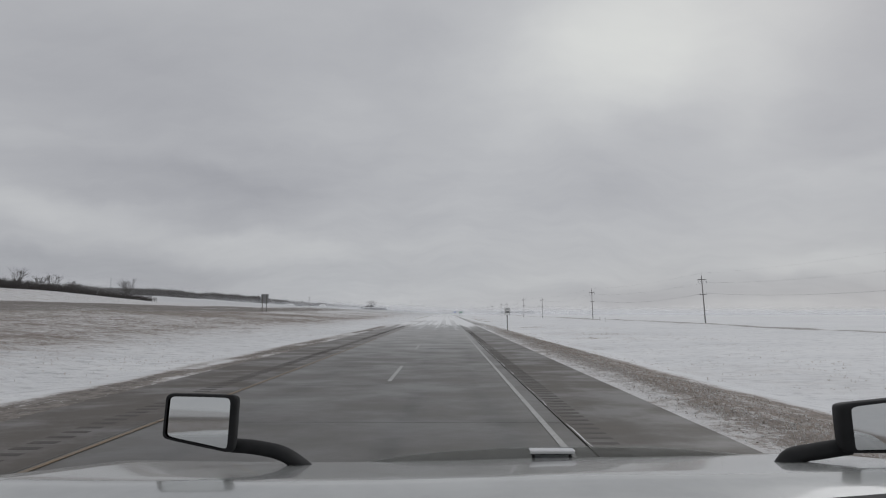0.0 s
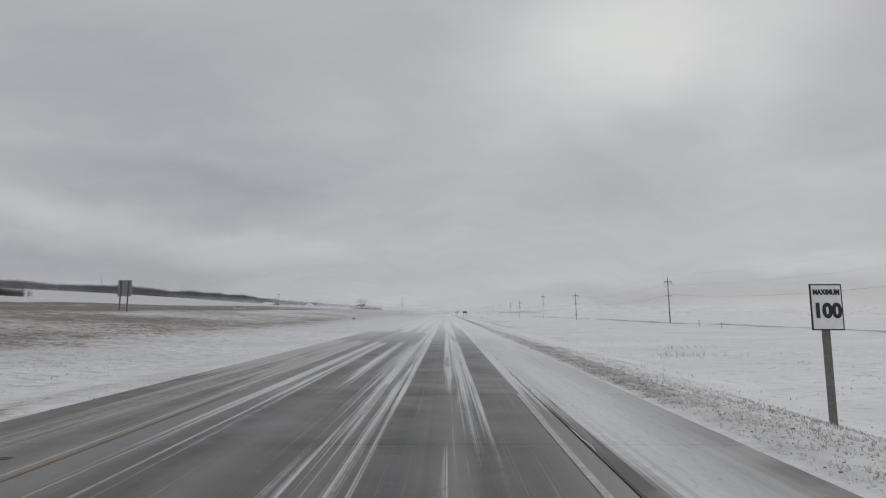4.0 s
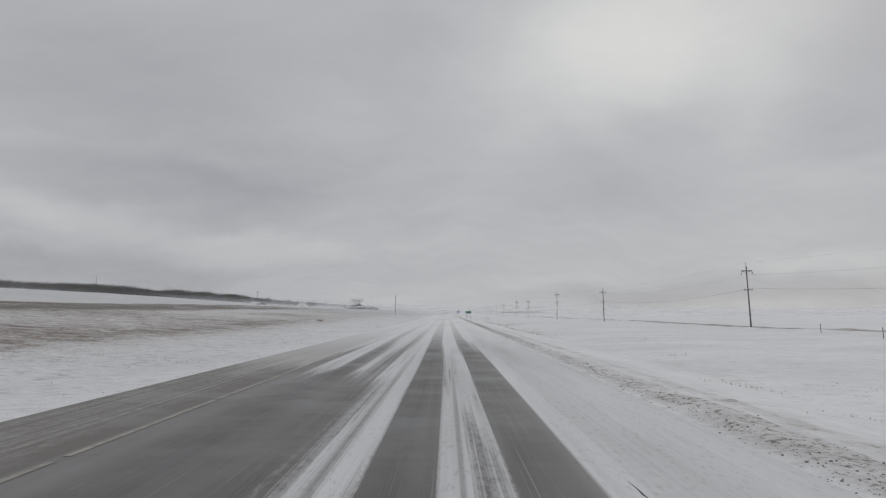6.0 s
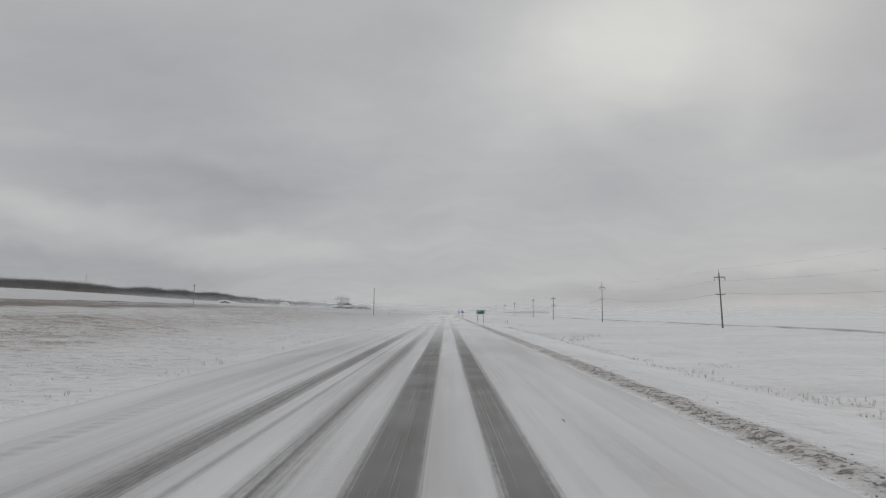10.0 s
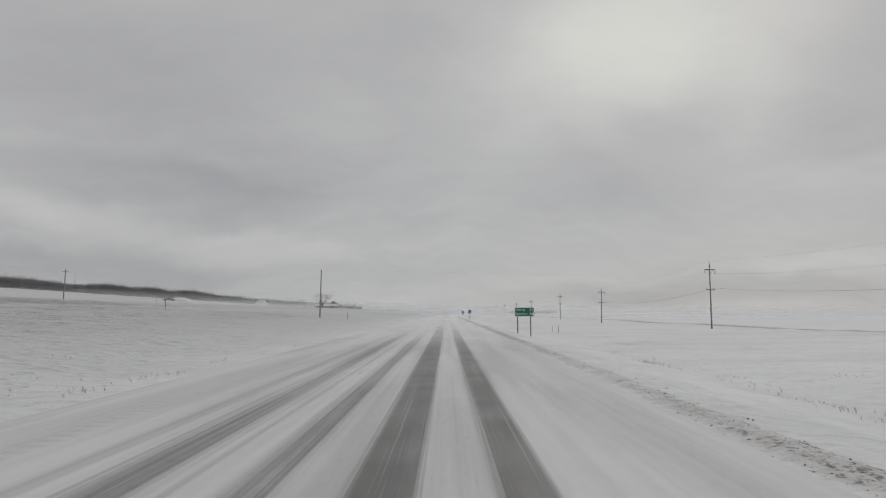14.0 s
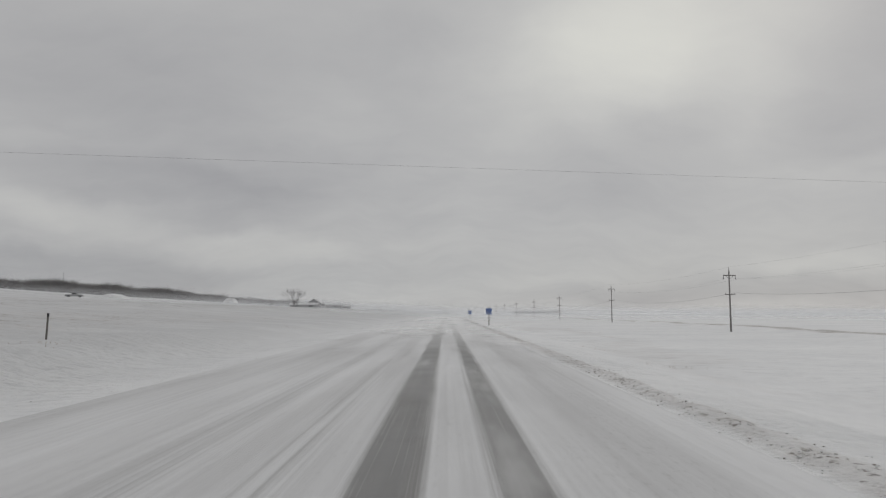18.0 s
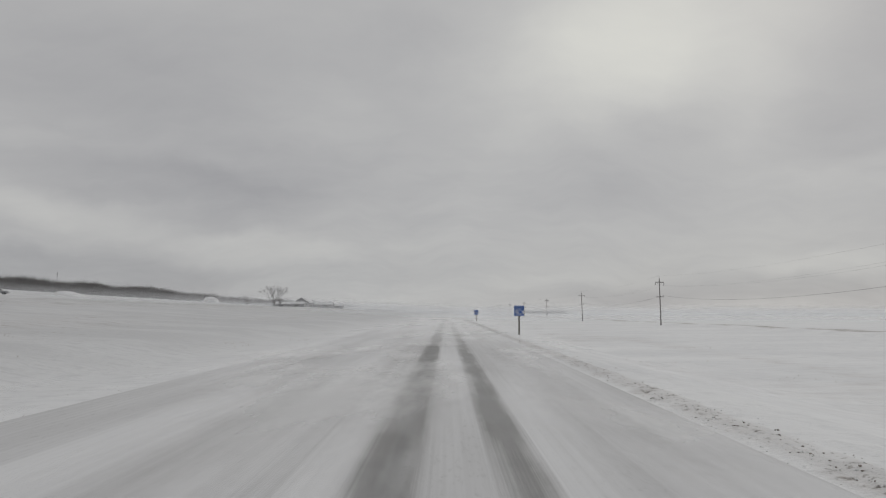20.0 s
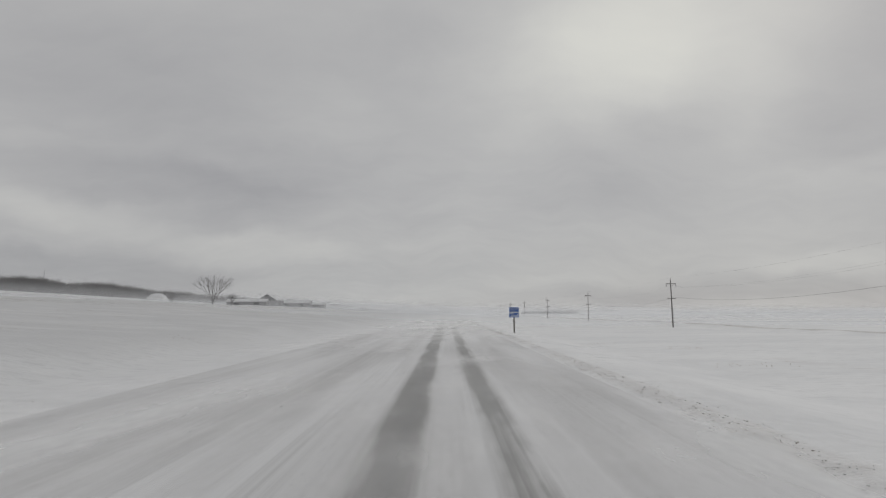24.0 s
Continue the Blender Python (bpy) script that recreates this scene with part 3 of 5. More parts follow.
for x, n in ((2.74, 160), (-7.0, 215)):
    for k in range(n):
        ob = new("rumble_rib", rib)
        ob.parent = road
        ob.location = (x, 3 + k * 0.4, 0)

# the open joint between lane and shoulder, ragged and partly filled with snow
rng = random.Random(5)
for name, mat, wide, lift, lab in (("open_joint", M_BLACK, 0.024, 0.004, "dark ragged open joint"), ("joint_snow", M_STUCK, 0.018, 0.007, "snow caught along the open joint")):
    bm = bmesh.new()
    y = 2.0
    while y < 215:
        span = (rng.uniform(0.5, 2.8) if name == "joint_snow" else rng.uniform(1.5, 4.0)) * (1.0 if y < 125 else 0.25)
        pts = [(y + span * k / 4, 2.44 + rng.uniform(-0.02, 0.03), wide * rng.uniform(0.2, 1.0) * (0.3 if k in (0, 4) else 1)) for k in range(5)]
        rows = [[bm.verts.new((x + s * w, v, lift + h)) for s, h in ((-1, -0.006), (-0.4, 0.0), (0.5, 0.0), (1, -0.006))] for v, x, w in pts]
        for a, b in zip(rows, rows[1:]):
            for k in range(3):
                bm.faces.new((a[k], a[k + 1], b[k + 1], b[k]))
        y += (0.0 if y < 86 else rng.uniform(0.5, 1.0) if y < 125 else rng.uniform(6.0, 16.0)) + span + (rng.uniform(0.8, 4.0) if name == "joint_snow" else rng.uniform(0.1, 1.2))
    part(name, bm, mat, road, lab)

# ---- sheets standing in for the haze of blown snow far off ----


def haze_sheet(name, a, b, base, top, deep, fade=0.0, rows=8, thin=1.6, grow=1.0):
    """A thin standing sheet from a to b, added for the haze of blown snow."""
    bm = bmesh.new()
    lay = bm.verts.layers.float.new("thick")
    cols = 24
    grid = []
    for j in range(rows + 1):
        f = j / rows
        row = []
        for i in range(cols + 1):
            g = i / cols
            x, y = a[0] + (b[0] - a[0]) * g, a[1] + (b[1] - a[1]) * g
            z0 = min(ground_at(x, y) - 1.0, base) if base is not None else ground_at(x, y) - 0.5
            v = bm.verts.new((x, y, z0 + (top + ground_at(x, y) - z0) * f))
            v[lay] = (1 - f) ** thin * (min(1.0, max(0.0, (x - a[0]) / fade)) if fade else 1.0) * (grow + (1 - grow) * g)
            row.append(v)
        grid.append(row)
    for j in range(rows):
        for i in range(cols):
            bm.faces.new((grid[j][i], grid[j][i + 1], grid[j + 1][i + 1], grid[j + 1][i]))
    ob = new(name, mesh_of(name, bm, make_haze(name, top, deep), True))
    ob.visible_shadow = False
    return tagged(ob, "thin white sheet added for the haze of blown snow", "blowing snow", kind="stuff")


haze_sheet("snow_haze_veil", (-330, 640), (1500, 620), None, 6, 0.50, 260)
haze_sheet("snow_haze_veil", (-520, 820), (1700, 800), None, 9, 0.55, 420)
haze_sheet("snow_haze_veil", (-800, 1150), (2000, 1120), None, 15, 0.75, 700)
haze_sheet("snow_haze_veil", (-2400, 1750), (2400, 1700), None, 28, 0.95)
# along the front of the far wood, added to pale it with distance
haze_sheet("snow_haze_veil", (-366, 250), (-366, 2600), None, 20, 0.50, 0.0, 8, 0.9, 0.12)



def make_drift():
    """Thin wisps of snow creeping over the road with the wind."""
    m, n, b = material("creeping_snow")
    n.t.nodes.remove(b)
    pos, x, y, z = n.place()
    wisp = n.noise(pos, 1.0, 5.0, 0.6, (0.22, 0.075, 1))
    gust = n.noise(pos, 1.0, 2.0, 0.5, (0.03, 0.022, 1))
    thick = n.mul(n.ramp(wisp, 0.46, 0.74), n.ramp(gust, 0.35, 0.6, 0.25, 1.0))
    side = n.mul(n.ramp(x, -13.5, -8.0), n.ramp(x, 6.0, 11.5, 1.0, 0.0))
    alpha = n.mul(n.mul(thick, side), n.ramp(y, 150.0, 430.0, 0.0, 0.55))
    d, t, k = (n.t.nodes.new("ShaderNode" + w) for w in ("BsdfDiffuse", "BsdfTransparent", "MixShader"))
    d.inputs[0].default_value = (0.90, 0.90, 0.905, 1)
    n.link(alpha, k.inputs[0])
    n.link(t.outputs[0], k.inputs[1])
    n.link(d.outputs[0], k.inputs[2])
    n.link(k.outputs[0], n.t.nodes["Material Output"].inputs["Surface"])
    return m


bm = bmesh.new()
rows = [[bm.verts.new((x, y, 0.16 + 0.05 * math.sin(y * 0.21 + x))) for x in range(-14, 13, 2)] for y in range(146, 700, 6)]
for a, b in zip(rows, rows[1:]):
    for k in range(len(a) - 1):
        bm.faces.new((a[k], a[k + 1], b[k + 1], b[k]))
creep = new("drifting_snow", mesh_of("drifting_snow", bm, make_drift(), True))
creep.visible_shadow = False
tagged(creep, "thin wisps of snow creeping low over the highway", "blowing snow", kind="stuff")

# ---- utility poles along the track ----
POLES = ((72, 55, 12.0, 0.02), (69.3, 143, 12.1, 0.03), (64, 233, 12.1, 0.015), (56, 310, 10.3, 0.01), (58, 400, 12.9, -0.02), (52.6, 464, 10.0, -0.025),
         (56.3, 546.5, 11.2, -0.01), (53, 614, 9.8, 0.01), (53.5, 690, 9.4, -0.01), (53, 768, 9.4, 0.01), (52.5, 846, 9.4, 0.0), (52.5, 924, 9.4, 0.01), (52, 1002, 9.4, 0.0))
POLE_H = 12.4


def utility_pole():
    p = thing("utility_pole", pose(0, 0, 0), "weathered wooden power pole with two crossarms in a snowy field", "power pole", "power poles along the highway")
    part("pole", rod(bmesh.new(), (0, 0, -0.5), (0, 0, POLE_H - 0.7), 0.17, 0.11, 10), M_WOOD, p, smooth=True)
    part("top_pin", rod(bmesh.new(), (0, 0, POLE_H - 0.75), (0, 0, POLE_H), 0.05, 0.03), M_WOOD, p)
    part("crossarm", box(bmesh.new(), (-1.15, -0.2, POLE_H - 1.75), (1.15, -0.08, POLE_H - 1.55), 0.015), M_WOOD, p)
    part("lower_crossarm", box(bmesh.new(), (-0.95, -0.2, POLE_H - 5.4), (0.95, -0.08, POLE_H - 5.24), 0.015), M_WOOD, p)
    for s in (-1, 1):
        part("brace", rod(bmesh.new(), (s * 0.75, -0.14, POLE_H - 1.7), (s * 0.1, -0.12, POLE_H - 2.3), 0.025, sides=5), M_STEEL, p)
        bm = rod(bmesh.new(), (s * 1.1, -0.14, POLE_H - 1.65), (s * 1.1, -0.14, POLE_H - 2.4), 0.035)
        for k in range(3):
            rod(bm, (s * 1.1, -0.14, POLE_H - 1.95 - k * 0.16), (s * 1.1, -0.14, POLE_H - 2.01 - k * 0.16), 0.12)
        part("hanging_insulator", bm, M_CERAMIC, p, "string of grey insulator discs")
        part("pin_insulator", rod(bmesh.new(), (s * 0.85, -0.14, POLE_H - 5.24), (s * 0.85, -0.14, POLE_H - 4.98), 0.05, 0.035), M_CERAMIC, p)
    return p


def pole_pose(i):
    x, y, top, lean = POLES[i]
    z = ground_at(x, y)
    k = (top + 0.7 - z) / POLE_H
    return Matrix.Translation((x, y, z)) @ pose(0, 0, 0, 0, -math.degrees(lean), 0) @ Matrix.Diagonal((1, 1, k, 1))


first = utility_pole()
for i in range(1, len(POLES)):
    m = pole_pose(i)
    ob = copy_thing(first, m)
    ob.matrix_basis = m
first.matrix_basis = pole_pose(0)


def wire(name, a, b, sag, r, label, parent=None):
    bm = bmesh.new()
    a, b = Vector(a), Vector(b)
    steps = 14
    pts = [a.lerp(b, k / steps) - Vector((0, 0, 4 * sag * (k / steps) * (1 - k / steps))) for k in range(steps + 1)]
    for p, q in zip(pts, pts[1:]):
        rod(bm, p, q, r, sides=4)
    return tagged(new(name, mesh_of(name, bm, M_WIRE)), label, "wire", "power line wires")


for off in ((0, 0, POLE_H, 1.0), (-1.1, -0.14, POLE_H - 2.4, 1.3), (1.1, -0.14, POLE_H - 2.4, 1.3), (0.85, -0.14, POLE_H - 4.98, 1.6)):
    for i in range(len(POLES) - 1):
        a, b = pole_pose(i) @ Vector(off[:3]), pole_pose(i + 1) @ Vector(off[:3])
        wire("power_wire", a, b, off[3], 0.006 if off[2] > 8 else 0.018, "thin dark overhead wire sagging between wooden poles")

# ---- the lone mast in the median and its wire over the road ----
mast = thing("wooden_mast", pose(-26.2, 393, ground_at(-26.2, 393), 0, 0.3, 0), "tall bare grey wooden pole standing in the snowy median", "pole")
part("pole", rod(bmesh.new(), (0, 0, -0.4), (0, 0, 9.75), 0.16, 0.11, 10), plain("bleached_wood", (0.34, 0.335, 0.325), 0.8, scale=3.0), mast, smooth=True)
part("cap", box(bmesh.new(), (-0.14, -0.12, 9.75), (0.14, 0.12, 9.85)), M_STEEL, mast)
part("guard", rod(bmesh.new(), (0.13, -0.12, -0.3), (0.12, -0.1, 2.6), 0.04), M_STEEL, mast, "grey conduit")
wire("crossing_wire", (-26.15, 393, ground_at(-26.2, 393) + 9.85), pole_pose(4) @ Vector((-0.1, -0.14, POLE_H - 3.1)), 0.0, 0.0045, "thin dark wire slung across the highway")

# ---- signs ----


def sign_post(parent, x, w, z0, z1, label="weathered square wooden post", mat=M_POST, y=0.05):
    return part("post", box(bmesh.new(), (x - w / 2, y, z0), (x + w / 2, y + w, z1), 0.008), mat, parent, label)


def panel(parent, name, lo, hi, mat, rim, label):
    p = part(name, box(bmesh.new(), (lo[0], 0, lo[1]), (hi[0], 0.03, hi[1]), 0.006), rim, parent, label)
    g = 0.04
    part("face", box(bmesh.new(), (lo[0] + g, -0.004, lo[1] + g), (hi[0] - g, 0.004, hi[1] - g)), mat, p)
    return p


def speed_sign():
    x, y = 10.9, 95.5
    z = ground_at(x, y)
    s = thing("speed_limit_sign", pose(x, y, z, 0, 0, 0), "white maximum 100 speed sign on a wooden post", "road sign")
    sign_post(s, 0, 0.15, -0.3, 3.0 - z)
    c = 2.4 - z
    p = panel(s, "panel", (-0.46, c - 0.66), (0.46, c + 0.66), M_SIGN_WHITE, M_BLACK, "white panel with black border")
    letters("lettering", "MAXIMUM", 0.2, (0, -0.012, c + 0.42), M_BLACK, s, "black word", 0.76, 0.012)
    letters("lettering", "100", 0.56, (0, -0.012, c - 0.12), M_BLACK, s, "black figures", 0.74, 0.028)


def distance_sign():
    x, y = 9.35, 346.8
    z = ground_at(x, y)
    s = thing("distance_sign", pose(x, y, z, 0, 0, -4), "green distance sign with white lettering on two wooden posts", "road sign")
    c = 2.3 - z
    for px in (-0.82, 0.72):
        sign_post(s, px, 0.13, ground_at(x + px, y) - z - 0.3, c + 0.45)
    panel(s, "panel", (-1.15, c - 0.53), (1.15, c + 0.53), M_SIGN_GREEN, M_LETTER, "green panel with white border")
    for row, (a, b) in enumerate((("Morris", "41"), ("Emerson", "83"))):
        h = c + 0.23 - 0.46 * row
        letters("lettering", a, 0.40, (-0.44 + 0.1 * row - 0.03, -0.008, h), M_LETTER, s, "white place name", 1.02 if row == 0 else 1.36)
        letters("lettering", b, 0.40, (0.83, -0.008, h), M_LETTER, s, "white figures", 0.38)
    stuck_snow(s, ((1.05, c - 0.3, 0.07, 0.2),), 3)


def bars(parent, rows, c, h=0.05, depth=-0.012):
    for x0, x1, z in rows:
        part("bar", box(bmesh.new(), (x0, depth, c + z - h / 2), (x1, -0.003, c + z + h / 2)), M_LETTER, parent, "white line of small print")


def litter_sign(x, y, c_world, half, turn, gap, lettered):
    z = ground_at(x, y)
    s = thing("adoption_sign", pose(x, y, z, 0, 1.0 if lettered else 0, turn), "blue adopt-a-highway sign on a single weathered wooden post", "road sign")
    c = c_world - z
    sign_post(s, 0.02, 0.17, -0.4, c + half * 0.9)
    w = half * 0.94
    panel(s, "upper_panel", (-w, c + gap / 2 + 0.0), (w, c + half), M_SIGN_BLUE, M_SIGN_BLUE, "blue panel with white lettering")
    panel(s, "lower_panel", (-w, c - half), (w, c - gap / 2), M_SIGN_BLUE, M_SIGN_BLUE, "blue panel with a sponsor's name and snow stuck on it")
    part("divider", box(bmesh.new(), (-w, -0.002, c - gap / 2), (w, 0.02, c + gap / 2)), M_LETTER, s, "white dividing line")
    k = half / 0.56
    letters("lettering", "ADOPT-A-HIGHWAY", 0.13 * k, (0, -0.012, c + 0.44 * k), M_LETTER, s, "white words", 0.9 * k)
    letters("lettering", "LITTER CONTROL", 0.13 * k, (0, -0.012, c + 0.26 * k), M_LETTER, s, "white words", 0.8 * k)
    letters("lettering", "NEXT 8 km", 0.13 * k, (0, -0.012, c + 0.09 * k), M_LETTER, s, "white words", 0.62 * k)
    stuck_snow(s, ((0.44 * k, c - 0.12 * k, 0.07 * k, 0.22 * k), (0.34 * k, c - 0.1 * k, 0.05 * k, 0.06 * k)) if lettered else ((0.4 * k, c - 0.3 * k, 0.06 * k, 0.15 * k),), 4)
    bars(s, ((-0.42 * k, -0.05 * k, -0.1 * k), (-0.42 * k, 0.0, -0.19 * k), (-0.3 * k, 0.32 * k, -0.33 * k), (-0.42 * k, 0.42 * k, -0.46 * k)), c, 0.044 * k)


def stuck_snow(parent, spots, seed):
    """Wind-blown snow frozen to a sign's face, in ragged flakes."""
    rng = random.Random(seed)
    for cx, cz, rx, rz in spots:
        bm = bmesh.new()
        ring = [(cx + rx * math.cos(a) * rng.uniform(0.5, 1.2), cz + rz * math.sin(a) * rng.uniform(0.5, 1.2)) for a in [k / 14 * math.tau for k in range(14)]]
        low = [bm.verts.new((x, -0.013, z)) for x, z in ring]
        mid = bm.verts.new((cx, -0.03, cz))
        for k in range(14):
            bm.faces.new((low[k], low[(k + 1) % 14], mid))
        part("snow_patch", bm, M_STUCK, parent, "white snow stuck to the face")


def sign_back():
    x, y = -63, 183.4
    z = ground_at(x, y)
    s = thing("highway_sign", pose(x, y, z, 0, 0, 6), "grey back of a large road sign on two wooden posts", "road sign")
    for px in (-0.7, 0.7):
        sign_post(s, px, 0.2, -0.4, 5.95, y=-0.2)
    part("panel", box(bmesh.new(), (-1.27, 0, 2.9), (1.27, 0.04, 6.05), 0.006), M_SIGN_BACK, s, "bare grey metal back")
    for h in (3.2, 4.0, 4.8, 5.6):
        part("rail", box(bmesh.new(), (-1.22, -0.05, h), (1.22, 0.0, h + 0.08)), M_STEEL, s)


speed_sign()
distance_sign()
litter_sign(7.9, 464.4, 2.42, 0.56, -3, 0.016, True)
litter_sign(8.35, 554.8, 2.25, 0.62, 0, 0.07, False)
sign_back()


def marker_post(x, y, h, label):
    s = thing("marker_post", pose(x, y, ground_at(x, y), 0, random.uniform(-2, 2), 0), label, "marker post", "marker posts in the snow")
    part("stake", box(bmesh.new(), (-0.04, -0.02, -0.3), (0.04, 0.02, h)), M_POST, s)
    part("tip", box(bmesh.new(), (-0.05, -0.03, h - 0.16), (0.05, 0.03, h + 0.02), 0.01), M_BLACK, s, "dark tip")


for x, y, h in ((20.1, 384.6, 1.2), (20.5, 381, 1.2), (-20.3, 392, 1.3), (59.0, 205, 1.4), (56.5, 190, 1.4)):
    marker_post(x, y, h, "slim marker stake with a dark tip in the snow")
for x, y, h in ((-49.4, 376, 3.3), (-102, 469, 2.3)):
    marker_post(x, y, h, "tall slim grey post beside the far carriageway")
far_pole = thing("utility_pole", pose(-114, 440, ground_at(-114, 440)), "small far wooden pole with one crossarm", "power pole")
part("pole", rod(bmesh.new(), (0, 0, -0.4), (0, 0, 9), 0.16, 0.1), M_WOOD, far_pole)
part("crossarm", box(bmesh.new(), (-0.9, -0.15, 8.2), (0.9, -0.05, 8.35)), M_WOOD, far_pole)

# a guyed radio mast beyond the woods
tower = thing("radio_mast", pose(-1860, 2915, ground_at(-1860, 2915) - 1), "tall thin lattice radio mast far beyond the woods", "radio mast")
for k in range(3):
    a0 = k * math.tau / 3
    a1 = a0 + math.tau / 3
    foot, top_ = Vector((math.cos(a0) * 2.0, math.sin(a0) * 2.0, 0)), Vector((math.cos(a0) * 1.2, math.sin(a0) * 1.2, 185))
    part("leg", rod(bmesh.new(), foot, top_, 0.35, 0.25, 5), M_STEEL, tower)
    bm = bmesh.new()
    for j in range(18):
        f, g = j / 18, (j + 1) / 18
        nxt, nxt_top = Vector((math.cos(a1) * 2.0, math.sin(a1) * 2.0, 0)), Vector((math.cos(a1) * 1.2, math.sin(a1) * 1.2, 185))
        rod(bm, foot.lerp(top_, f), nxt.lerp(nxt_top, g), 0.15, sides=3)
    part("bracing", bm, M_STEEL, tower)

# ---- trees ----


def limb(bm, a, way, length, r, depth, rng, twigs):
    b = a + way * length
    rod(bm, a, b, r, r * 0.6, 5 if r > 0.05 else 3)
    if depth == 0:
        for _ in range(twigs):
            w = (way + Vector((rng.uniform(-1, 1), rng.uniform(-1, 1), rng.uniform(-0.3, 0.9))) * 0.75).normalized()
            rod(bm, b - way * length * rng.uniform(0, 0.6), b + w * length * rng.uniform(0.4, 0.8), r * 0.4, r * 0.15, 3)
        return
    for _ in range(rng.choice((2, 3, 3))):
        w = (way + Vector((rng.uniform(-1, 1), rng.uniform(-1, 1), rng.uniform(-0.2, 0.7))) * 0.62).normalized()
        limb(bm, a + way * length * rng.uniform(0.65, 1), w, length * rng.uniform(0.6, 0.85), r * 0.55, depth - 1, rng, twigs)


def bare_tree(x, y, h, seed, depth=4, trunks=1, group="", label="leafless grey tree standing in the snow", thick=0.035, low=0.10, reach=0.32):
    rng = random.Random(seed)
    t = thing("bare_tree", pose(x, y, ground_at(x, y) - 0.1), label, "tree", group)
    for k in range(trunks):
        off = Vector(((k - (trunks - 1) / 2) * h * 0.3, 0, 0))
        part("trunk", rod(bmesh.new(), off - Vector((0, 0, 0.3)), off + Vector((0, 0, h * (low + 0.08))), h * thick, h * thick * 0.7, 7), M_BARK, t)
        bm = bmesh.new()
        for j in range(6):
            w = Vector((math.sin(j * 2.4) * 0.62 + rng.uniform(-0.15, 0.15), math.cos(j * 2.4) * 0.62 + rng.uniform(-0.15, 0.15), 1)).normalized()
            limb(bm, off + Vector((0, 0, h * (low + 0.03 * j))), w, h * reach, h * thick * 0.5, depth - 1, rng, 4)
        part("crown", bm, M_TWIG, t, "bare branches and twigs")
    return t


bare_tree(-102.5, 721, 14.6, 3, 4, 1, thick=0.022, low=0.04, reach=0.34)
bare_tree(-113, 706, 4.5, 5, 4)
bare_tree(-116, 775, 6.5, 6, 4)
bare_tree(-150, 1000, 9.0, 7, 3)
for i, (x, y, h) in enumerate(((-150, 168, 8.6), (-152, 186, 7.8), (-151, 202, 7.4), (-149, 246, 9.8), (-149, 150, 8.4), (-150, 210, 5.4), (-152, 215, 5.6), (-151, 195, 5.8))):
    bare_tree(x, y, h, 20 + i, 4, 1, "bare trees of the hedgerow", "leafless tree rising from a hedgerow in the snow", 0.04)


def shrub_row(name, x0, y0, x1, y1, count, lo, hi, deep, seed, label, stems=7, mat=None, r=0.035):
    """A dense row of leafless brush or wood, as one mass of stems and twigs."""
    rng = random.Random(seed)
    bm = bmesh.new()
    verts, faces = [], []

    def stick(a, b, w):
        u = Vector((b - a)).orthogonal().normalized() * w
        v = (b - a).cross(u).normalized() * w
        k = len(verts)
        for p, s in ((a, 1.0), (b, 0.35)):
            for d in (u, v * 0.9 - u * 0.5, -v * 0.9 - u * 0.5):
                verts.append(tuple(p + d * s))
        for i in range(3):
            j = (i + 1) % 3
            faces.append((k + i, k + j, k + 3 + j, k + 3 + i))

    for i in range(count):
        f = rng.random()
        x, y = x0 + (x1 - x0) * f + rng.uniform(-deep, deep), y0 + (y1 - y0) * f + rng.uniform(-2, 2)
        h = rng.uniform(lo, hi) * (lo < 5 or 0.55 + 0.45 * min(1, max(0, (y - 520) / 420))) * (0.92 + 0.10 * math.sin(y * 0.045 + 2 * math.sin(y * 0.013))) * (1 + 0.30 * (lo > 5) * min(1, max(0, (y - 820) / 260)))
        base = Vector((x, y, ground_at(x, y) - 0.2))
        top = base + Vector((rng.uniform(-0.1, 0.1) * h, rng.uniform(-0.1, 0.1) * h, h * 0.75))
        stick(base, top, r * h * 0.35)
        for _ in range(stems):
            a = base.lerp(top, rng.uniform(0.15, 1))
            w = Vector((rng.uniform(-1, 1), rng.uniform(-1, 1), rng.uniform(0.2, 1.2))).normalized()
            b = a + w * h * rng.uniform(0.2, 0.42)
            stick(a, b, r * h * 0.16)
            for _ in range(2):
                w2 = (w + Vector((rng.uniform(-1, 1), rng.uniform(-1, 1), rng.uniform(-0.2, 0.8))) * 0.8).normalized()
                c = a.lerp(b, rng.uniform(0.4, 1))
                stick(c, c + w2 * h * rng.uniform(0.12, 0.25), r * h * 0.1)
    me = bpy.data.meshes.new(name)
    me.from_pydata(verts, [], faces)
    me.materials.append(mat or M_TWIG)
    bm.free()
    return tagged(new(name, me), label, "trees", kind="stuff")


shrub_row("hedgerow", -150, 95, -148, 264, 3400, 1.4, 4.2, 3, 41, "low leafless hedgerow dark against the snow", 10, r=0.05)
shrub_row("far_wood", -392, 430, -405, 1300, 5200, 11.0, 14.0, 12, 42, "long leafless wood far over the snowy fields", 9, M_HAZED_WOOD, 0.05)
shrub_row("far_wood", -405, 1300, -420, 2700, 2400, 9, 13, 14, 43, "long leafless wood fading into blowing snow", 7, M_HAZED_WOOD, 0.07)
shrub_row("far_shelterbelt", 140, 1500, 250, 1520, 260, 5, 9, 6, 44, "dim shelterbelt of trees far across the field", 7, r=0.06)

# ---- weeds ----


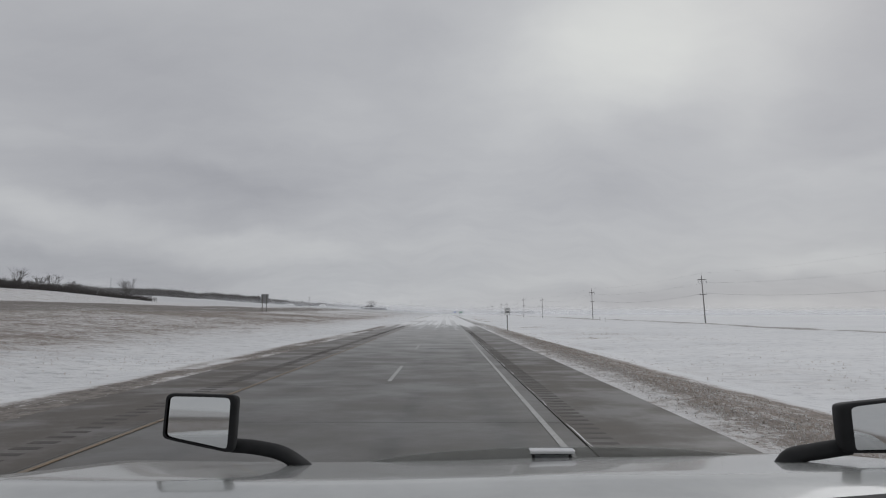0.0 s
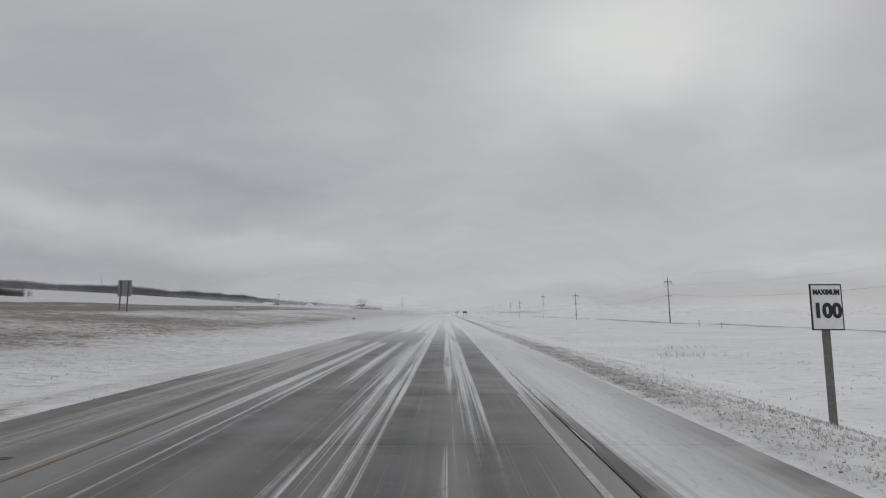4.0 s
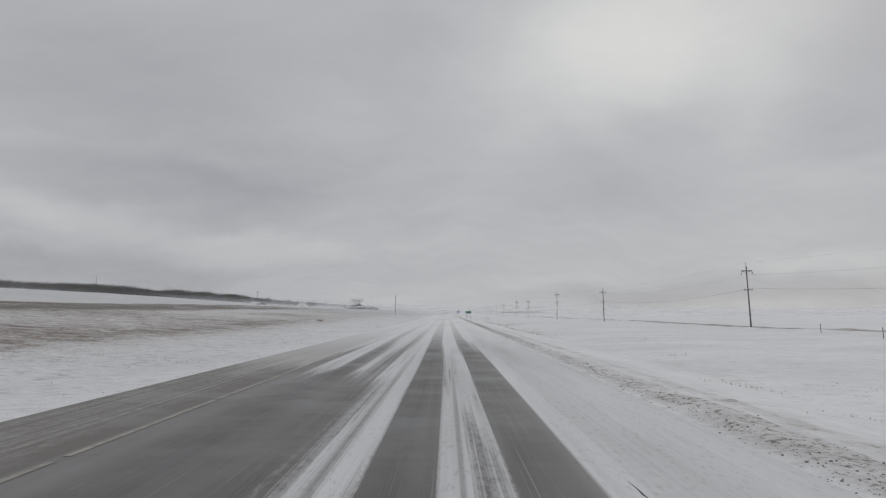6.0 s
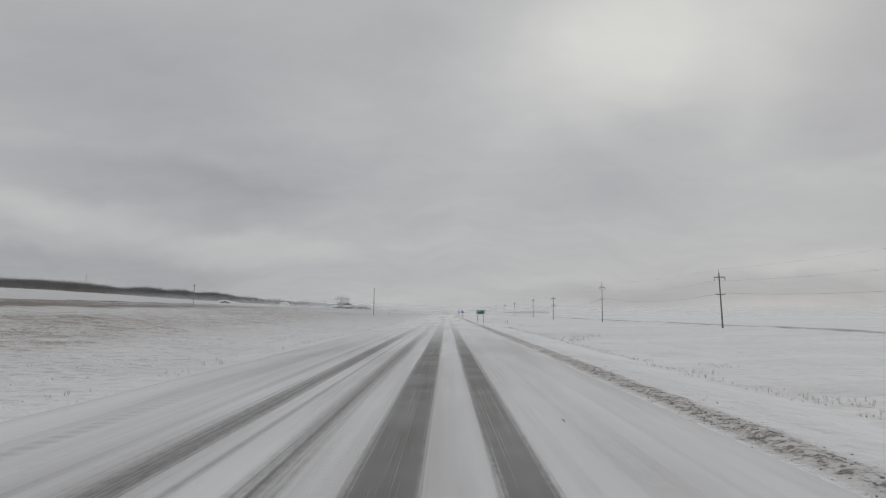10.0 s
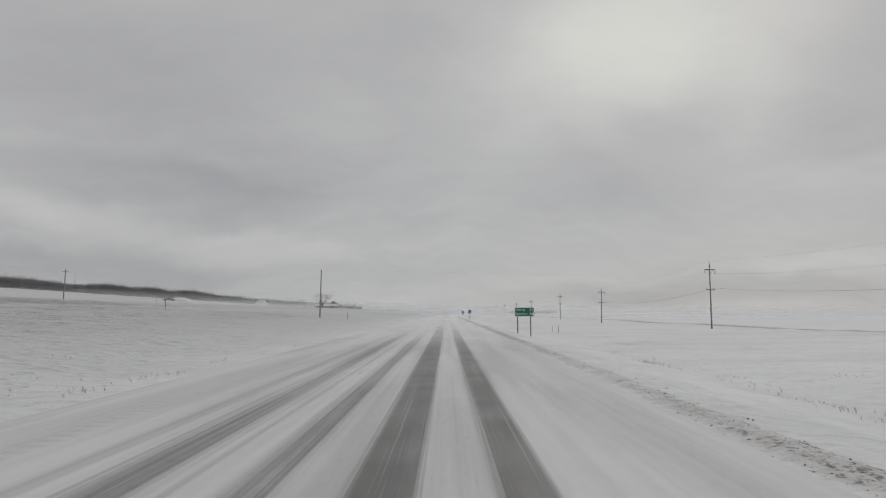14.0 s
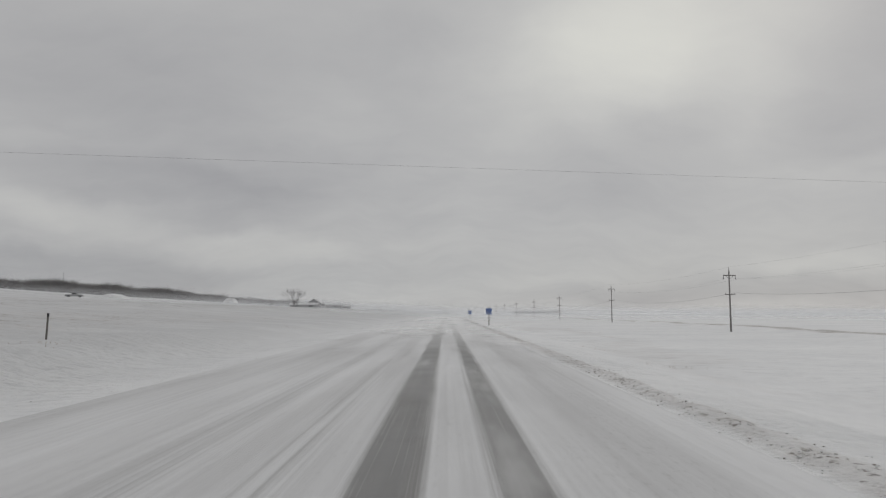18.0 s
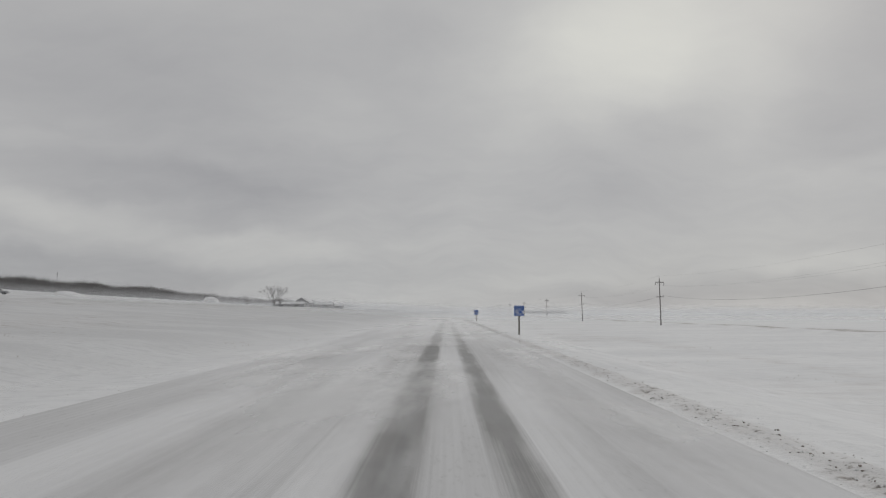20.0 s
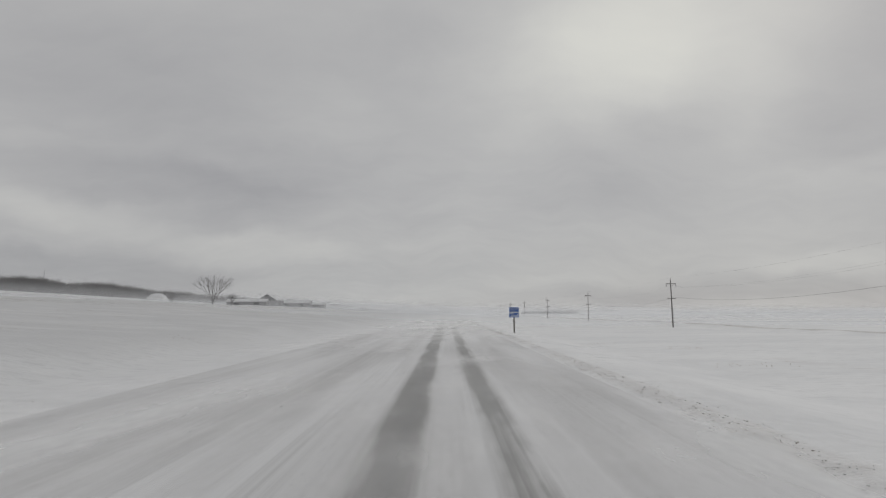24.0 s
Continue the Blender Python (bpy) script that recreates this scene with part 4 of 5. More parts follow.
def weeds(name, spots, label, seed, mat=None, lean=0.34):
    rng = random.Random(seed)
    verts, faces = [], []
    for cx, cy, rx, ry, count, h in spots:
        grown = [(rng.gauss(cx, rx * 0.95), rng.gauss(cy, ry * 0.95)) for _ in range(count * 2)]
        for (x, y), z in zip(grown, height([g[0] for g in grown], [g[1] for g in grown])):
            if -10 < x < 5.4:
                continue
            z = float(z)
            hh = h * rng.uniform(0.2, 1.0)
            for _ in range(3):
                lx, ly = rng.gauss(-0.15, lean) * hh, rng.gauss(0, lean) * hh
                a, w = rng.uniform(0, math.pi), 0.003 + 0.004 * rng.random()
                dx, dy = math.cos(a) * w, math.sin(a) * w
                k = len(verts)
                verts.extend(((x - dx, y - dy, z - 0.05), (x + dx, y + dy, z - 0.05), (x + lx * 0.6 + dx, y + ly * 0.6 + dy, z + hh * 0.7), (x + lx * 0.6 - dx, y + ly * 0.6 - dy, z + hh * 0.7), (x + lx, y + ly, z + hh * rng.uniform(0.85, 1.1))))
                faces.extend(((k, k + 1, k + 2, k + 3), (k + 3, k + 2, k + 4)))
    me = bpy.data.meshes.new(name)
    me.from_pydata(verts, [], faces)
    me.materials.append(mat or M_WEED)
    return tagged(new(name, me), label, "weeds", kind="stuff")


rng = random.Random(7)
spots = [(26, 88, 3.2, 0.6, 70, 0.45), (21, 78, 1.2, 0.6, 50, 0.4), (20, 125, 2.0, 1.0, 45, 0.45), (24, 134, 2.0, 1.0, 25, 0.4)]
spots += [(rng.uniform(14, 27), y + rng.uniform(-3, 3), rng.uniform(0.6, 2.0), rng.uniform(0.4, 1.0), rng.randrange(5, 16), rng.uniform(0.12, 0.30)) for y in range(60, 560, 15)]
spots += [(20, 281, 0.8, 0.5, 12, 0.95), (17.5, 275, 1.2, 0.5, 24, 0.6), (22.5, 284, 1.0, 0.6, 10, 0.8)]
spots += [(15.8 + rng.uniform(-1.0, 1.6), y + rng.uniform(-1, 1), 0.7, 0.8, rng.randrange(5, 18), rng.uniform(0.14, 0.36)) for y in range(205, 335, 3)]
weeds("dry_weeds", spots, "dry brown weeds poking through drifted snow", 8)
weeds("dry_weeds", [(rng.uniform(-30, -11), y, 0.7, 0.9, rng.randrange(3, 9), rng.uniform(0.08, 0.18)) for y in range(30, 540, 9)], "sparse dry weeds in the snowy median", 10)
stubble = random.Random(21)
weeds("grass_stubble", [(stubble.uniform(-58, -13), stubble.uniform(15, 330), 2.6, 2.0, stubble.randrange(8, 24), stubble.uniform(0.05, 0.11)) for _ in range(380)], "short straw-coloured grass poking through the snow of the median", 22)
weeds("grass_stubble", [(6.4 + abs(stubble.gauss(0.8, 2.0)), stubble.uniform(3, 98), 0.45, 0.5, stubble.randrange(4, 10), stubble.uniform(0.05, 0.12)) for _ in range(520)], "short dry grass along the gravelly verge", 23, None, 0.6)
M_FROST = plain("frosted_grass", (0.66, 0.65, 0.645), 0.9, vary=0.2, scale=0.8)
weeds("frosted_grass", [(5.5 + abs(stubble.gauss(0.3, 2.2)), stubble.uniform(3, 118), 0.35, 0.5, stubble.randrange(4, 11), stubble.uniform(0.04, 0.12)) for _ in range(900)], "frost-whitened grass tufts on the verge", 25, M_FROST, 0.7)
weeds("grass_stubble", [(stubble.uniform(12, 38), stubble.uniform(6, 150), 1.2, 0.8, stubble.randrange(2, 8), stubble.uniform(0.05, 0.16)) for _ in range(330)], "thin grass tips showing through the snowy field", 26, None, 0.6)
weeds("dry_weeds", [(-10.7 + stubble.uniform(-0.3, 0.3), y + stubble.uniform(-2, 2), 0.25, 0.6, stubble.randrange(2, 7), stubble.uniform(0.10, 0.24)) for y in range(185, 330, 4)], "thin dry weeds along the far edge of the shoulder", 24)
weeds("dry_bush", [(-26.4, 231.4, 0.35, 0.3, 50, 0.6)], "small round brown bush in the snow", 11)

# ---- farm and snow heaps on the plain ----
# grey siding, lightened so that its colour carries some of the distance haze
M_SIDING = plain("grey_metal_siding", (0.33, 0.33, 0.335), 0.6, 0.2, vary=0.2, scale=0.6)
M_ROOF = plain("snow_dusted_roof", (0.66, 0.665, 0.68), 0.8, vary=0.25, scale=0.5)
M_DARK = plain("dark_opening", (0.11, 0.11, 0.115), 0.5)
M_GLASS = plain("dark_glass", (0.02, 0.022, 0.025), 0.12, vary=0.1, bump=0)


def barn(name, x, y, long, deep, eave, ridge, turn, label, doors=2):
    b = thing(name, pose(x, y, ground_at(x, y) - 0.3, 0, 0, turn), label, "barn", "farm buildings")
    bm = bmesh.new()
    h, d = long / 2, deep / 2
    lo = [bm.verts.new(p) for p in ((-h, -d, 0), (h, -d, 0), (h, d, 0), (-h, d, 0))]
    hi = [bm.verts.new(p) for p in ((-h, -d, eave), (h, -d, eave), (h, d, eave), (-h, d, eave))]
    top = [bm.verts.new(p) for p in ((-h, 0, ridge - 0.1), (h, 0, ridge - 0.1))]
    for f in ((lo[0], lo[1], hi[1], hi[0]), (lo[2], lo[3], hi[3], hi[2]), (lo[1], lo[2], hi[2], top[1], hi[1]), (lo[3], lo[0], hi[0], top[0], hi[3])):
        bm.faces.new(f)
    part("wall", bm, M_SIDING, b, "grey siding")
    for s in (-1, 1):
        bm = bmesh.new()
        o = h + 0.4
        vs = [bm.verts.new(p) for p in ((-o, s * (d + 0.4), eave - 0.1), (o, s * (d + 0.4), eave - 0.1), (o, 0, ridge), (-o, 0, ridge),
                                        (-o, s * (d + 0.4), eave + 0.12), (o, s * (d + 0.4), eave + 0.12), (o, 0, ridge + 0.22), (-o, 0, ridge + 0.22))]
        for f in ((0, 1, 2, 3), (4, 5, 6, 7), (0, 1, 5, 4), (2, 3, 7, 6), (1, 2, 6, 5), (0, 3, 7, 4)):
            bm.faces.new([vs[i] for i in f])
        part("roof_slope", bm, M_ROOF, b, "roof dusted with snow")
    for k in range(doors):
        cx = -h + long * (k + 0.5) / doors
        part("door", box(bmesh.new(), (cx - 1.4, -d - 0.06, 0.1), (cx + 1.4, -d + 0.02, eave * 0.8)), M_DARK, b, "dark door opening")
    return b


barn("long_barn", -116.5, 800, 22, 9, 2.6, 4.2, 8, "long low grey barn with a snowy roof", 2)
barn("gabled_barn", -118.5, 846, 12, 13, 4.2, 8.2, 85, "grey gabled barn on the snowy plain", 1)
barn("long_barn", -118, 902, 24, 11, 3.4, 5.6, 5, "long pale metal shed with a snowy roof", 2)
barn("low_shed", -121, 960, 26, 10, 3.0, 4.8, 6, "low dark farm shed far over the snow", 2)
barn("low_shed", -150, 1060, 18, 10, 3.2, 5.0, 0, "low dark farm shed fading into blowing snow", 2)


def snow_heap(x, y, w, h, seed):
    bm = bmesh.new()
    n = 20
    grid = []
    for j in range(n + 1):
        row = []
        for i in range(n + 1):
            u, v = i / n * 2 - 1, j / n * 2 - 1
            r = max(0.0, 1 - u * u) * max(0.0, 1 - v * v)
            lump = 0.7 + 0.6 * float(lattice_noise(np.array(u * 2.2 + seed), np.array(v * 2.2), seed))
            row.append(bm.verts.new((u * w, v * w * 0.6, -0.6 + (h + 0.6) * r ** 0.6 * lump)))
        grid.append(row)
    for j in range(n):
        for i in range(n):
            bm.faces.new((grid[j][i], grid[j][i + 1], grid[j + 1][i + 1], grid[j + 1][i]))
    ob = new("snow_heap", mesh_of("snow_heap", bm, plain("heaped_snow", (0.74, 0.745, 0.755), 0.85, vary=0.06), True))
    ob.matrix_basis = pose(x, y, ground_at(x, y))
    tagged(ob, "heap of ploughed snow on the open field", "snow heap")


snow_heap(-200, 854, 7, 4.6, 3)
snow_heap(-205, 690, 9, 2.2, 4)

# ---- vehicles on the far carriageway ----
M_CAR_PAINT = plain("grey_car_paint", (0.34, 0.345, 0.35), 0.3, 0.3, vary=0.12, bump=0, coat=0.6)
M_TYRE = plain("black_rubber", (0.02, 0.02, 0.021), 0.85)
M_LAMP = plain("lamp_lens", (0.55, 0.55, 0.52), 0.2, vary=0.1, bump=0)


def lofted(sections):
    """A closed body from outlines (x, z pairs of equal count) at rising y."""
    bm = bmesh.new()
    rings = [[bm.verts.new((x, y, z)) for x, z in ring] for y, ring in sections]
    for a, b in zip(rings, rings[1:]):
        for k in range(len(a)):
            j = (k + 1) % len(a)
            bm.faces.new((a[k], a[j], b[j], b[k]))
    bm.faces.new(rings[0][::-1])
    bm.faces.new(rings[-1])
    return bm


def slab_ring(w, lo, hi, r=0.12):
    return ((-w, lo), (w, lo), (w, hi - r), (w - r, hi), (-w + r, hi), (-w, hi - r))


def wheel(parent, x, y, r, w):
    t = part("wheel", rod(bmesh.new(), (x - w / 2, y, r), (x + w / 2, y, r), r, sides=18), M_TYRE, parent, "black tyre")
    s = 1 if x > 0 else -1
    part("rim", rod(bmesh.new(), (x + s * w * 0.4, y, r), (x + s * (w / 2 + 0.02), y, r), r * 0.58, r * 0.5, 14), M_STEEL, t, "grey metal rim")
    return t


def pickup(x, y, turn):
    p = thing("pickup_truck", pose(x, y, ground_at(x, y), 0, 0, turn), "grey pickup truck standing on the snowy far road", "pickup truck")
    L = 3.1
    part("body", lofted([(-L, slab_ring(0.95, 0.5, 1.15)), (-L + 0.1, slab_ring(1.0, 0.42, 1.22)), (0.9, slab_ring(1.02, 0.4, 1.22)), (1.2, slab_ring(1.02, 0.4, 1.28)), (L - 0.25, slab_ring(1.0, 0.42, 1.2)), (L, slab_ring(0.92, 0.5, 1.0))]), M_CAR_PAINT, p)
    part("cab", lofted([(-0.95, slab_ring(0.9, 1.2, 1.3)), (-0.75, slab_ring(0.86, 1.2, 1.98)), (0.6, slab_ring(0.86, 1.2, 1.98)), (1.35, slab_ring(0.9, 1.2, 1.3))]), M_CAR_PAINT, p)
    for s in (-1, 1):
        part("side_window", box(bmesh.new(), (s * 0.875 - 0.02, -0.6, 1.36), (s * 0.875 + 0.02, 0.62, 1.84)), M_GLASS, p, "dark side window")
        part("headlight", box(bmesh.new(), (s * 0.75 - 0.15, L - 0.06, 0.82), (s * 0.75 + 0.15, L + 0.02, 1.0)), M_LAMP, p)
    part("windscreen", lofted([(0.62, slab_ring(0.78, 1.84, 1.95, 0.03)), (1.33, slab_ring(0.82, 1.3, 1.4, 0.03))]), M_GLASS, p, "dark windscreen")
    part("bumper", box(bmesh.new(), (-0.98, L - 0.05, 0.4), (0.98, L + 0.12, 0.62), 0.03), M_STEEL, p)
    for yy in (-1.9, 1.95):
        for s in (-1, 1):
            wheel(p, s * 0.92, yy, 0.42, 0.28)
    p.scale = (1.1, 1.1, 1.1)
    return p


pickup(-168, 603, -62)
pickup(-73, 955, 176)["label"] = "small dark pickup truck far off on the snowy road"

# ---- the truck that carries the camera, where it stands at the start ----
M_HOOD = plain("white_truck_paint", (0.41, 0.42, 0.413), 0.16, vary=0.10, scale=1.5, bump=0.0, coat=0.5)
M_MIRROR_SHELL = plain("black_mirror_plastic", (0.010, 0.010, 0.011), 0.8, bump=0.0)
M_CHROME = plain("polished_chrome", (0.75, 0.75, 0.76), 0.12, 1.0, vary=0.05, bump=0)
M_MIRROR, _n, _b = material("mirror_glass")
_b.inputs["Metallic"].default_value, _b.inputs["Roughness"].default_value = 1.0, 0.03
_b.inputs["Base Color"].default_value = (0.62, 0.63, 0.63, 1)
M_SMOKE, _n, _b = material("smoked_plastic")
_b.inputs["Base Color"].default_value = (0.15, 0.155, 0.14, 1)
_b.inputs["Roughness"].default_value = 0.25
_b.inputs["Alpha"].default_value = 0.42

MID = 0.36
truck = thing("highway_truck", pose(0, 0, 0), "white highway truck with hood mirrors on the wet lane", "truck")


def hood_z(x, y):
    """The hood falls away to the front and rounds off at the sides and the nose."""
    u = abs(x - MID) / 1.12
    return 2.12 - 0.20 * max(y, 1.3) + 0.02 * (x - MID) + 0.015 * u * u - 0.12 * max(0.0, (y - 1.95) / 0.35) ** 2 + 0.008 * math.exp(-((x - MID) / 0.35) ** 2)


bm = bmesh.new()
grid = []
for j in range(29):
    y = 0.25 + 2.05 * j / 28
    xs_ = [MID + (i / 20 - 1) * (1.50 if i < 20 else 0.91) for i in range(41)]
    grid.append([bm.verts.new((x, y, hood_z(x, y))) for x in xs_])
skirt = [bm.verts.new((v.co.x, v.co.y, 1.0)) for v in ([r[0] for r in grid] + grid[-1][1:] + [r[-1] for r in grid[-2::-1]])]
rim_line = [r[0] for r in grid] + grid[-1][1:] + [r[-1] for r in grid[-2::-1]]
for a, b in zip(grid, grid[1:]):
    for i in range(40):
        bm.faces.new((a[i], a[i + 1], b[i + 1], b[i]))
for k in range(len(skirt) - 1):
    bm.faces.new((rim_line[k], rim_line[k + 1], skirt[k + 1], skirt[k]))
hood = part("hood", bm, M_HOOD, truck, "glossy white hood with road grime", True)
part("chassis", box(bmesh.new(), (MID - 1.1, -2.2, 0.55), (MID + 1.1, 2.15, 1.02), 0.03), M_BLACK, truck, "dark chassis and steps")
part("bumper", box(bmesh.new(), (MID - 1.2, 2.1, 0.35), (MID + 1.2, 2.38, 0.95), 0.05), M_HOOD, truck)
cab = part("cab", lofted([(-2.3, slab_ring(1.22, 1.0, 3.3)), (-0.9, slab_ring(1.22, 1.0, 3.35)), (-0.2, slab_ring(1.2, 1.0, 2.1))]), M_HOOD, truck, "white cab")
cab.location = (MID, 0, 0)
for s in (-1, 1):
    for yy in (1.2, -1.6):
        wheel(truck, s * 1.05, yy, 0.52, 0.3).location = (MID, 0, 0)

# smoked deflector across the nose with a chrome bracket
bm = bmesh.new()
cols = 28
rows = []
for i in range(cols + 1):
    u = i / cols * 2 - 1
    x = MID + 0.03 + u * 0.67
    h = 0.034 * max(0.0, 1 - abs(u) ** 3.2)
    y = 2.02 - 0.10 * u * u
    z0 = hood_z(x, y) - 0.022
    rows.append([bm.verts.new(p) for p in ((x, y, z0), (x, y + 0.05, z0 + 0.01 + h), (x, y + 0.062, z0 + 0.01 + h), (x, y + 0.012, z0))])
for a, b in zip(rows, rows[1:]):
    for k in range(4):
        bm.faces.new((a[k], a[(k + 1) % 4], b[(k + 1) % 4], b[k]))
deflector = part("deflector", bm, M_SMOKE, truck, "smoked plastic bug deflector", True)
cx, cy = 0.376, 1.975
hz = hood_z(cx, cy)
part("bracket", box(bmesh.new(), (cx - 0.080, cy - 0.03, hz + 0.018), (cx + 0.080, cy + 0.01, hz + 0.031), 0.003), M_CHROME, deflector, "chrome bracket")
# black strip added as the shade between bracket and plate
part("bracket_shade", box(bmesh.new(), (cx - 0.076, cy - 0.006, hz + 0.011), (cx + 0.076, cy + 0.004, hz + 0.0175)), M_MIRROR_SHELL, deflector, "dark strip put in for the shade under the bracket")
part("bracket_plate", box(bmesh.new(), (cx - 0.070, cy - 0.008, hz - 0.012), (cx + 0.070, cy + 0.002, hz + 0.0105), 0.002), M_STEEL, deflector, "grey mounting plate")
for sx in (-0.066, 0.066):
    part("bracket_screw", rod(bmesh.new(), (cx + sx, cy - 0.014, hz + 0.006), (cx + sx, cy - 0.008, hz + 0.006), 0.006, sides=10), M_MIRROR_SHELL, deflector, "dark screw head")

# dark rubber cowl under the windscreen, at the passenger's side
bm = box(bmesh.new(), (0.20, 0.44, 1.80), (1.25, 0.52, 2.072), 0.008)
for v in bm.verts:
    v.co.z += 0.075 * (v.co.x - 0.24)
part("cowl", bm, M_MIRROR_SHELL, truck, "dark rubber cowl", True)


def hood_mirror(cx, cy, cz, half_w, half_h, turn, taper, droop, foot, tip, near, far):
    """A fender mirror: a rounded black shell, the glass set into it, and a bent arm down to the hood."""
    m = pose(cx, cy, cz, tip, 0, turn)
    outline = []
    for k in range(28):
        a = k / 28 * math.tau
        c, s = math.cos(a), math.sin(a)
        x = half_w * math.copysign(abs(c) ** 0.17, c)
        z = half_h * math.copysign(abs(s) ** 0.17, s) * (1 + taper * x / half_w) - droop * x
        outline.append((x, z))
    bm = bmesh.new()
    rings = []
    for y, k in ((-0.02, 1.0), (0.0, 1.03), (0.03, 1.0), (0.06, 0.85), (0.075, 0.55)):
        rings.append([bm.verts.new(m @ Vector((x * k, y, z * k))) for x, z in outline])
    inner = [bm.verts.new(m @ Vector((x * (near if x < 0 else far), -0.02, z * 0.91))) for x, z in outline]
    for a, b in zip(rings, rings[1:]):
        for k in range(28):
            bm.faces.new((a[k], a[(k + 1) % 28], b[(k + 1) % 28], b[k]))
    for k in range(28):
        bm.faces.new((inner[k], inner[(k + 1) % 28], rings[0][(k + 1) % 28], rings[0][k]))
    bm.faces.new(rings[-1])
    shell = part("hood_mirror", bm, M_MIRROR_SHELL, truck, "black hood mirror", True)
    bm = bmesh.new()
    bm.faces.new([bm.verts.new(m @ Vector((x * ((near if x < 0 else far) + 0.005), -0.012, z * 0.915))) for x, z in outline])
    part("glass", bm, M_MIRROR, shell, "mirror glass")
    bm = bmesh.new()
    knots = [Vector(p) for p in foot]
    knots = [knots[0] * 2 - knots[1]] + knots + [knots[-1] * 2 - knots[-2]]
    rings = []
    for i in range(1, len(knots) - 2):
        p0, p1, p2, p3 = knots[i - 1:i + 3]
        for k in range(6 if i < len(knots) - 3 else 7):
            t = k / 6
            c = 0.5 * (2 * p1 + (p2 - p0) * t + (2 * p0 - 5 * p1 + 4 * p2 - p3) * t * t + (3 * p1 - p0 - 3 * p2 + p3) * t ** 3)
            w = ((p2 - p0) * (1 - t) + (p3 - p1) * t).normalized()
            u = w.cross(Vector((0, 1, 0))).normalized()
            rings.append([bm.verts.new(c + u * 0.022 * math.cos(j / 10 * math.tau) + Vector((0, 1, 0)) * 0.035 * math.sin(j / 10 * math.tau)) for j in range(10)])
    for p, q in zip(rings, rings[1:]):
        for j in range(10):
            bm.faces.new((p[j], p[(j + 1) % 10], q[(j + 1) % 10], q[j]))
    bm.faces.new(rings[0])
    bm.faces.new(rings[-1])
    part("arm", bm, M_MIRROR_SHELL, shell, "black arm", True)


hood_mirror(-0.79, 1.75, 1.907, 0.109, 0.078, 4.2, 0.13, 0.13, ((-0.70, 1.80, 1.815), (-0.63, 1.81, 1.806), (-0.55, 1.82, 1.786), (-0.49, 1.82, 1.752), (-0.43, 1.83, 1.70)), -5.5, 0.93, 0.86)
hood_mirror(1.235, 1.55, 1.932, 0.112, 0.070, -11, 0.06, -0.10, ((1.16, 1.60, 1.862), (1.09, 1.61, 1.848), (1.02, 1.62, 1.830), (0.98, 1.62, 1.79)), -3.4, 0.76, 0.95)

# ---- clods of ice, gravel and frozen snow along the shoulder ----


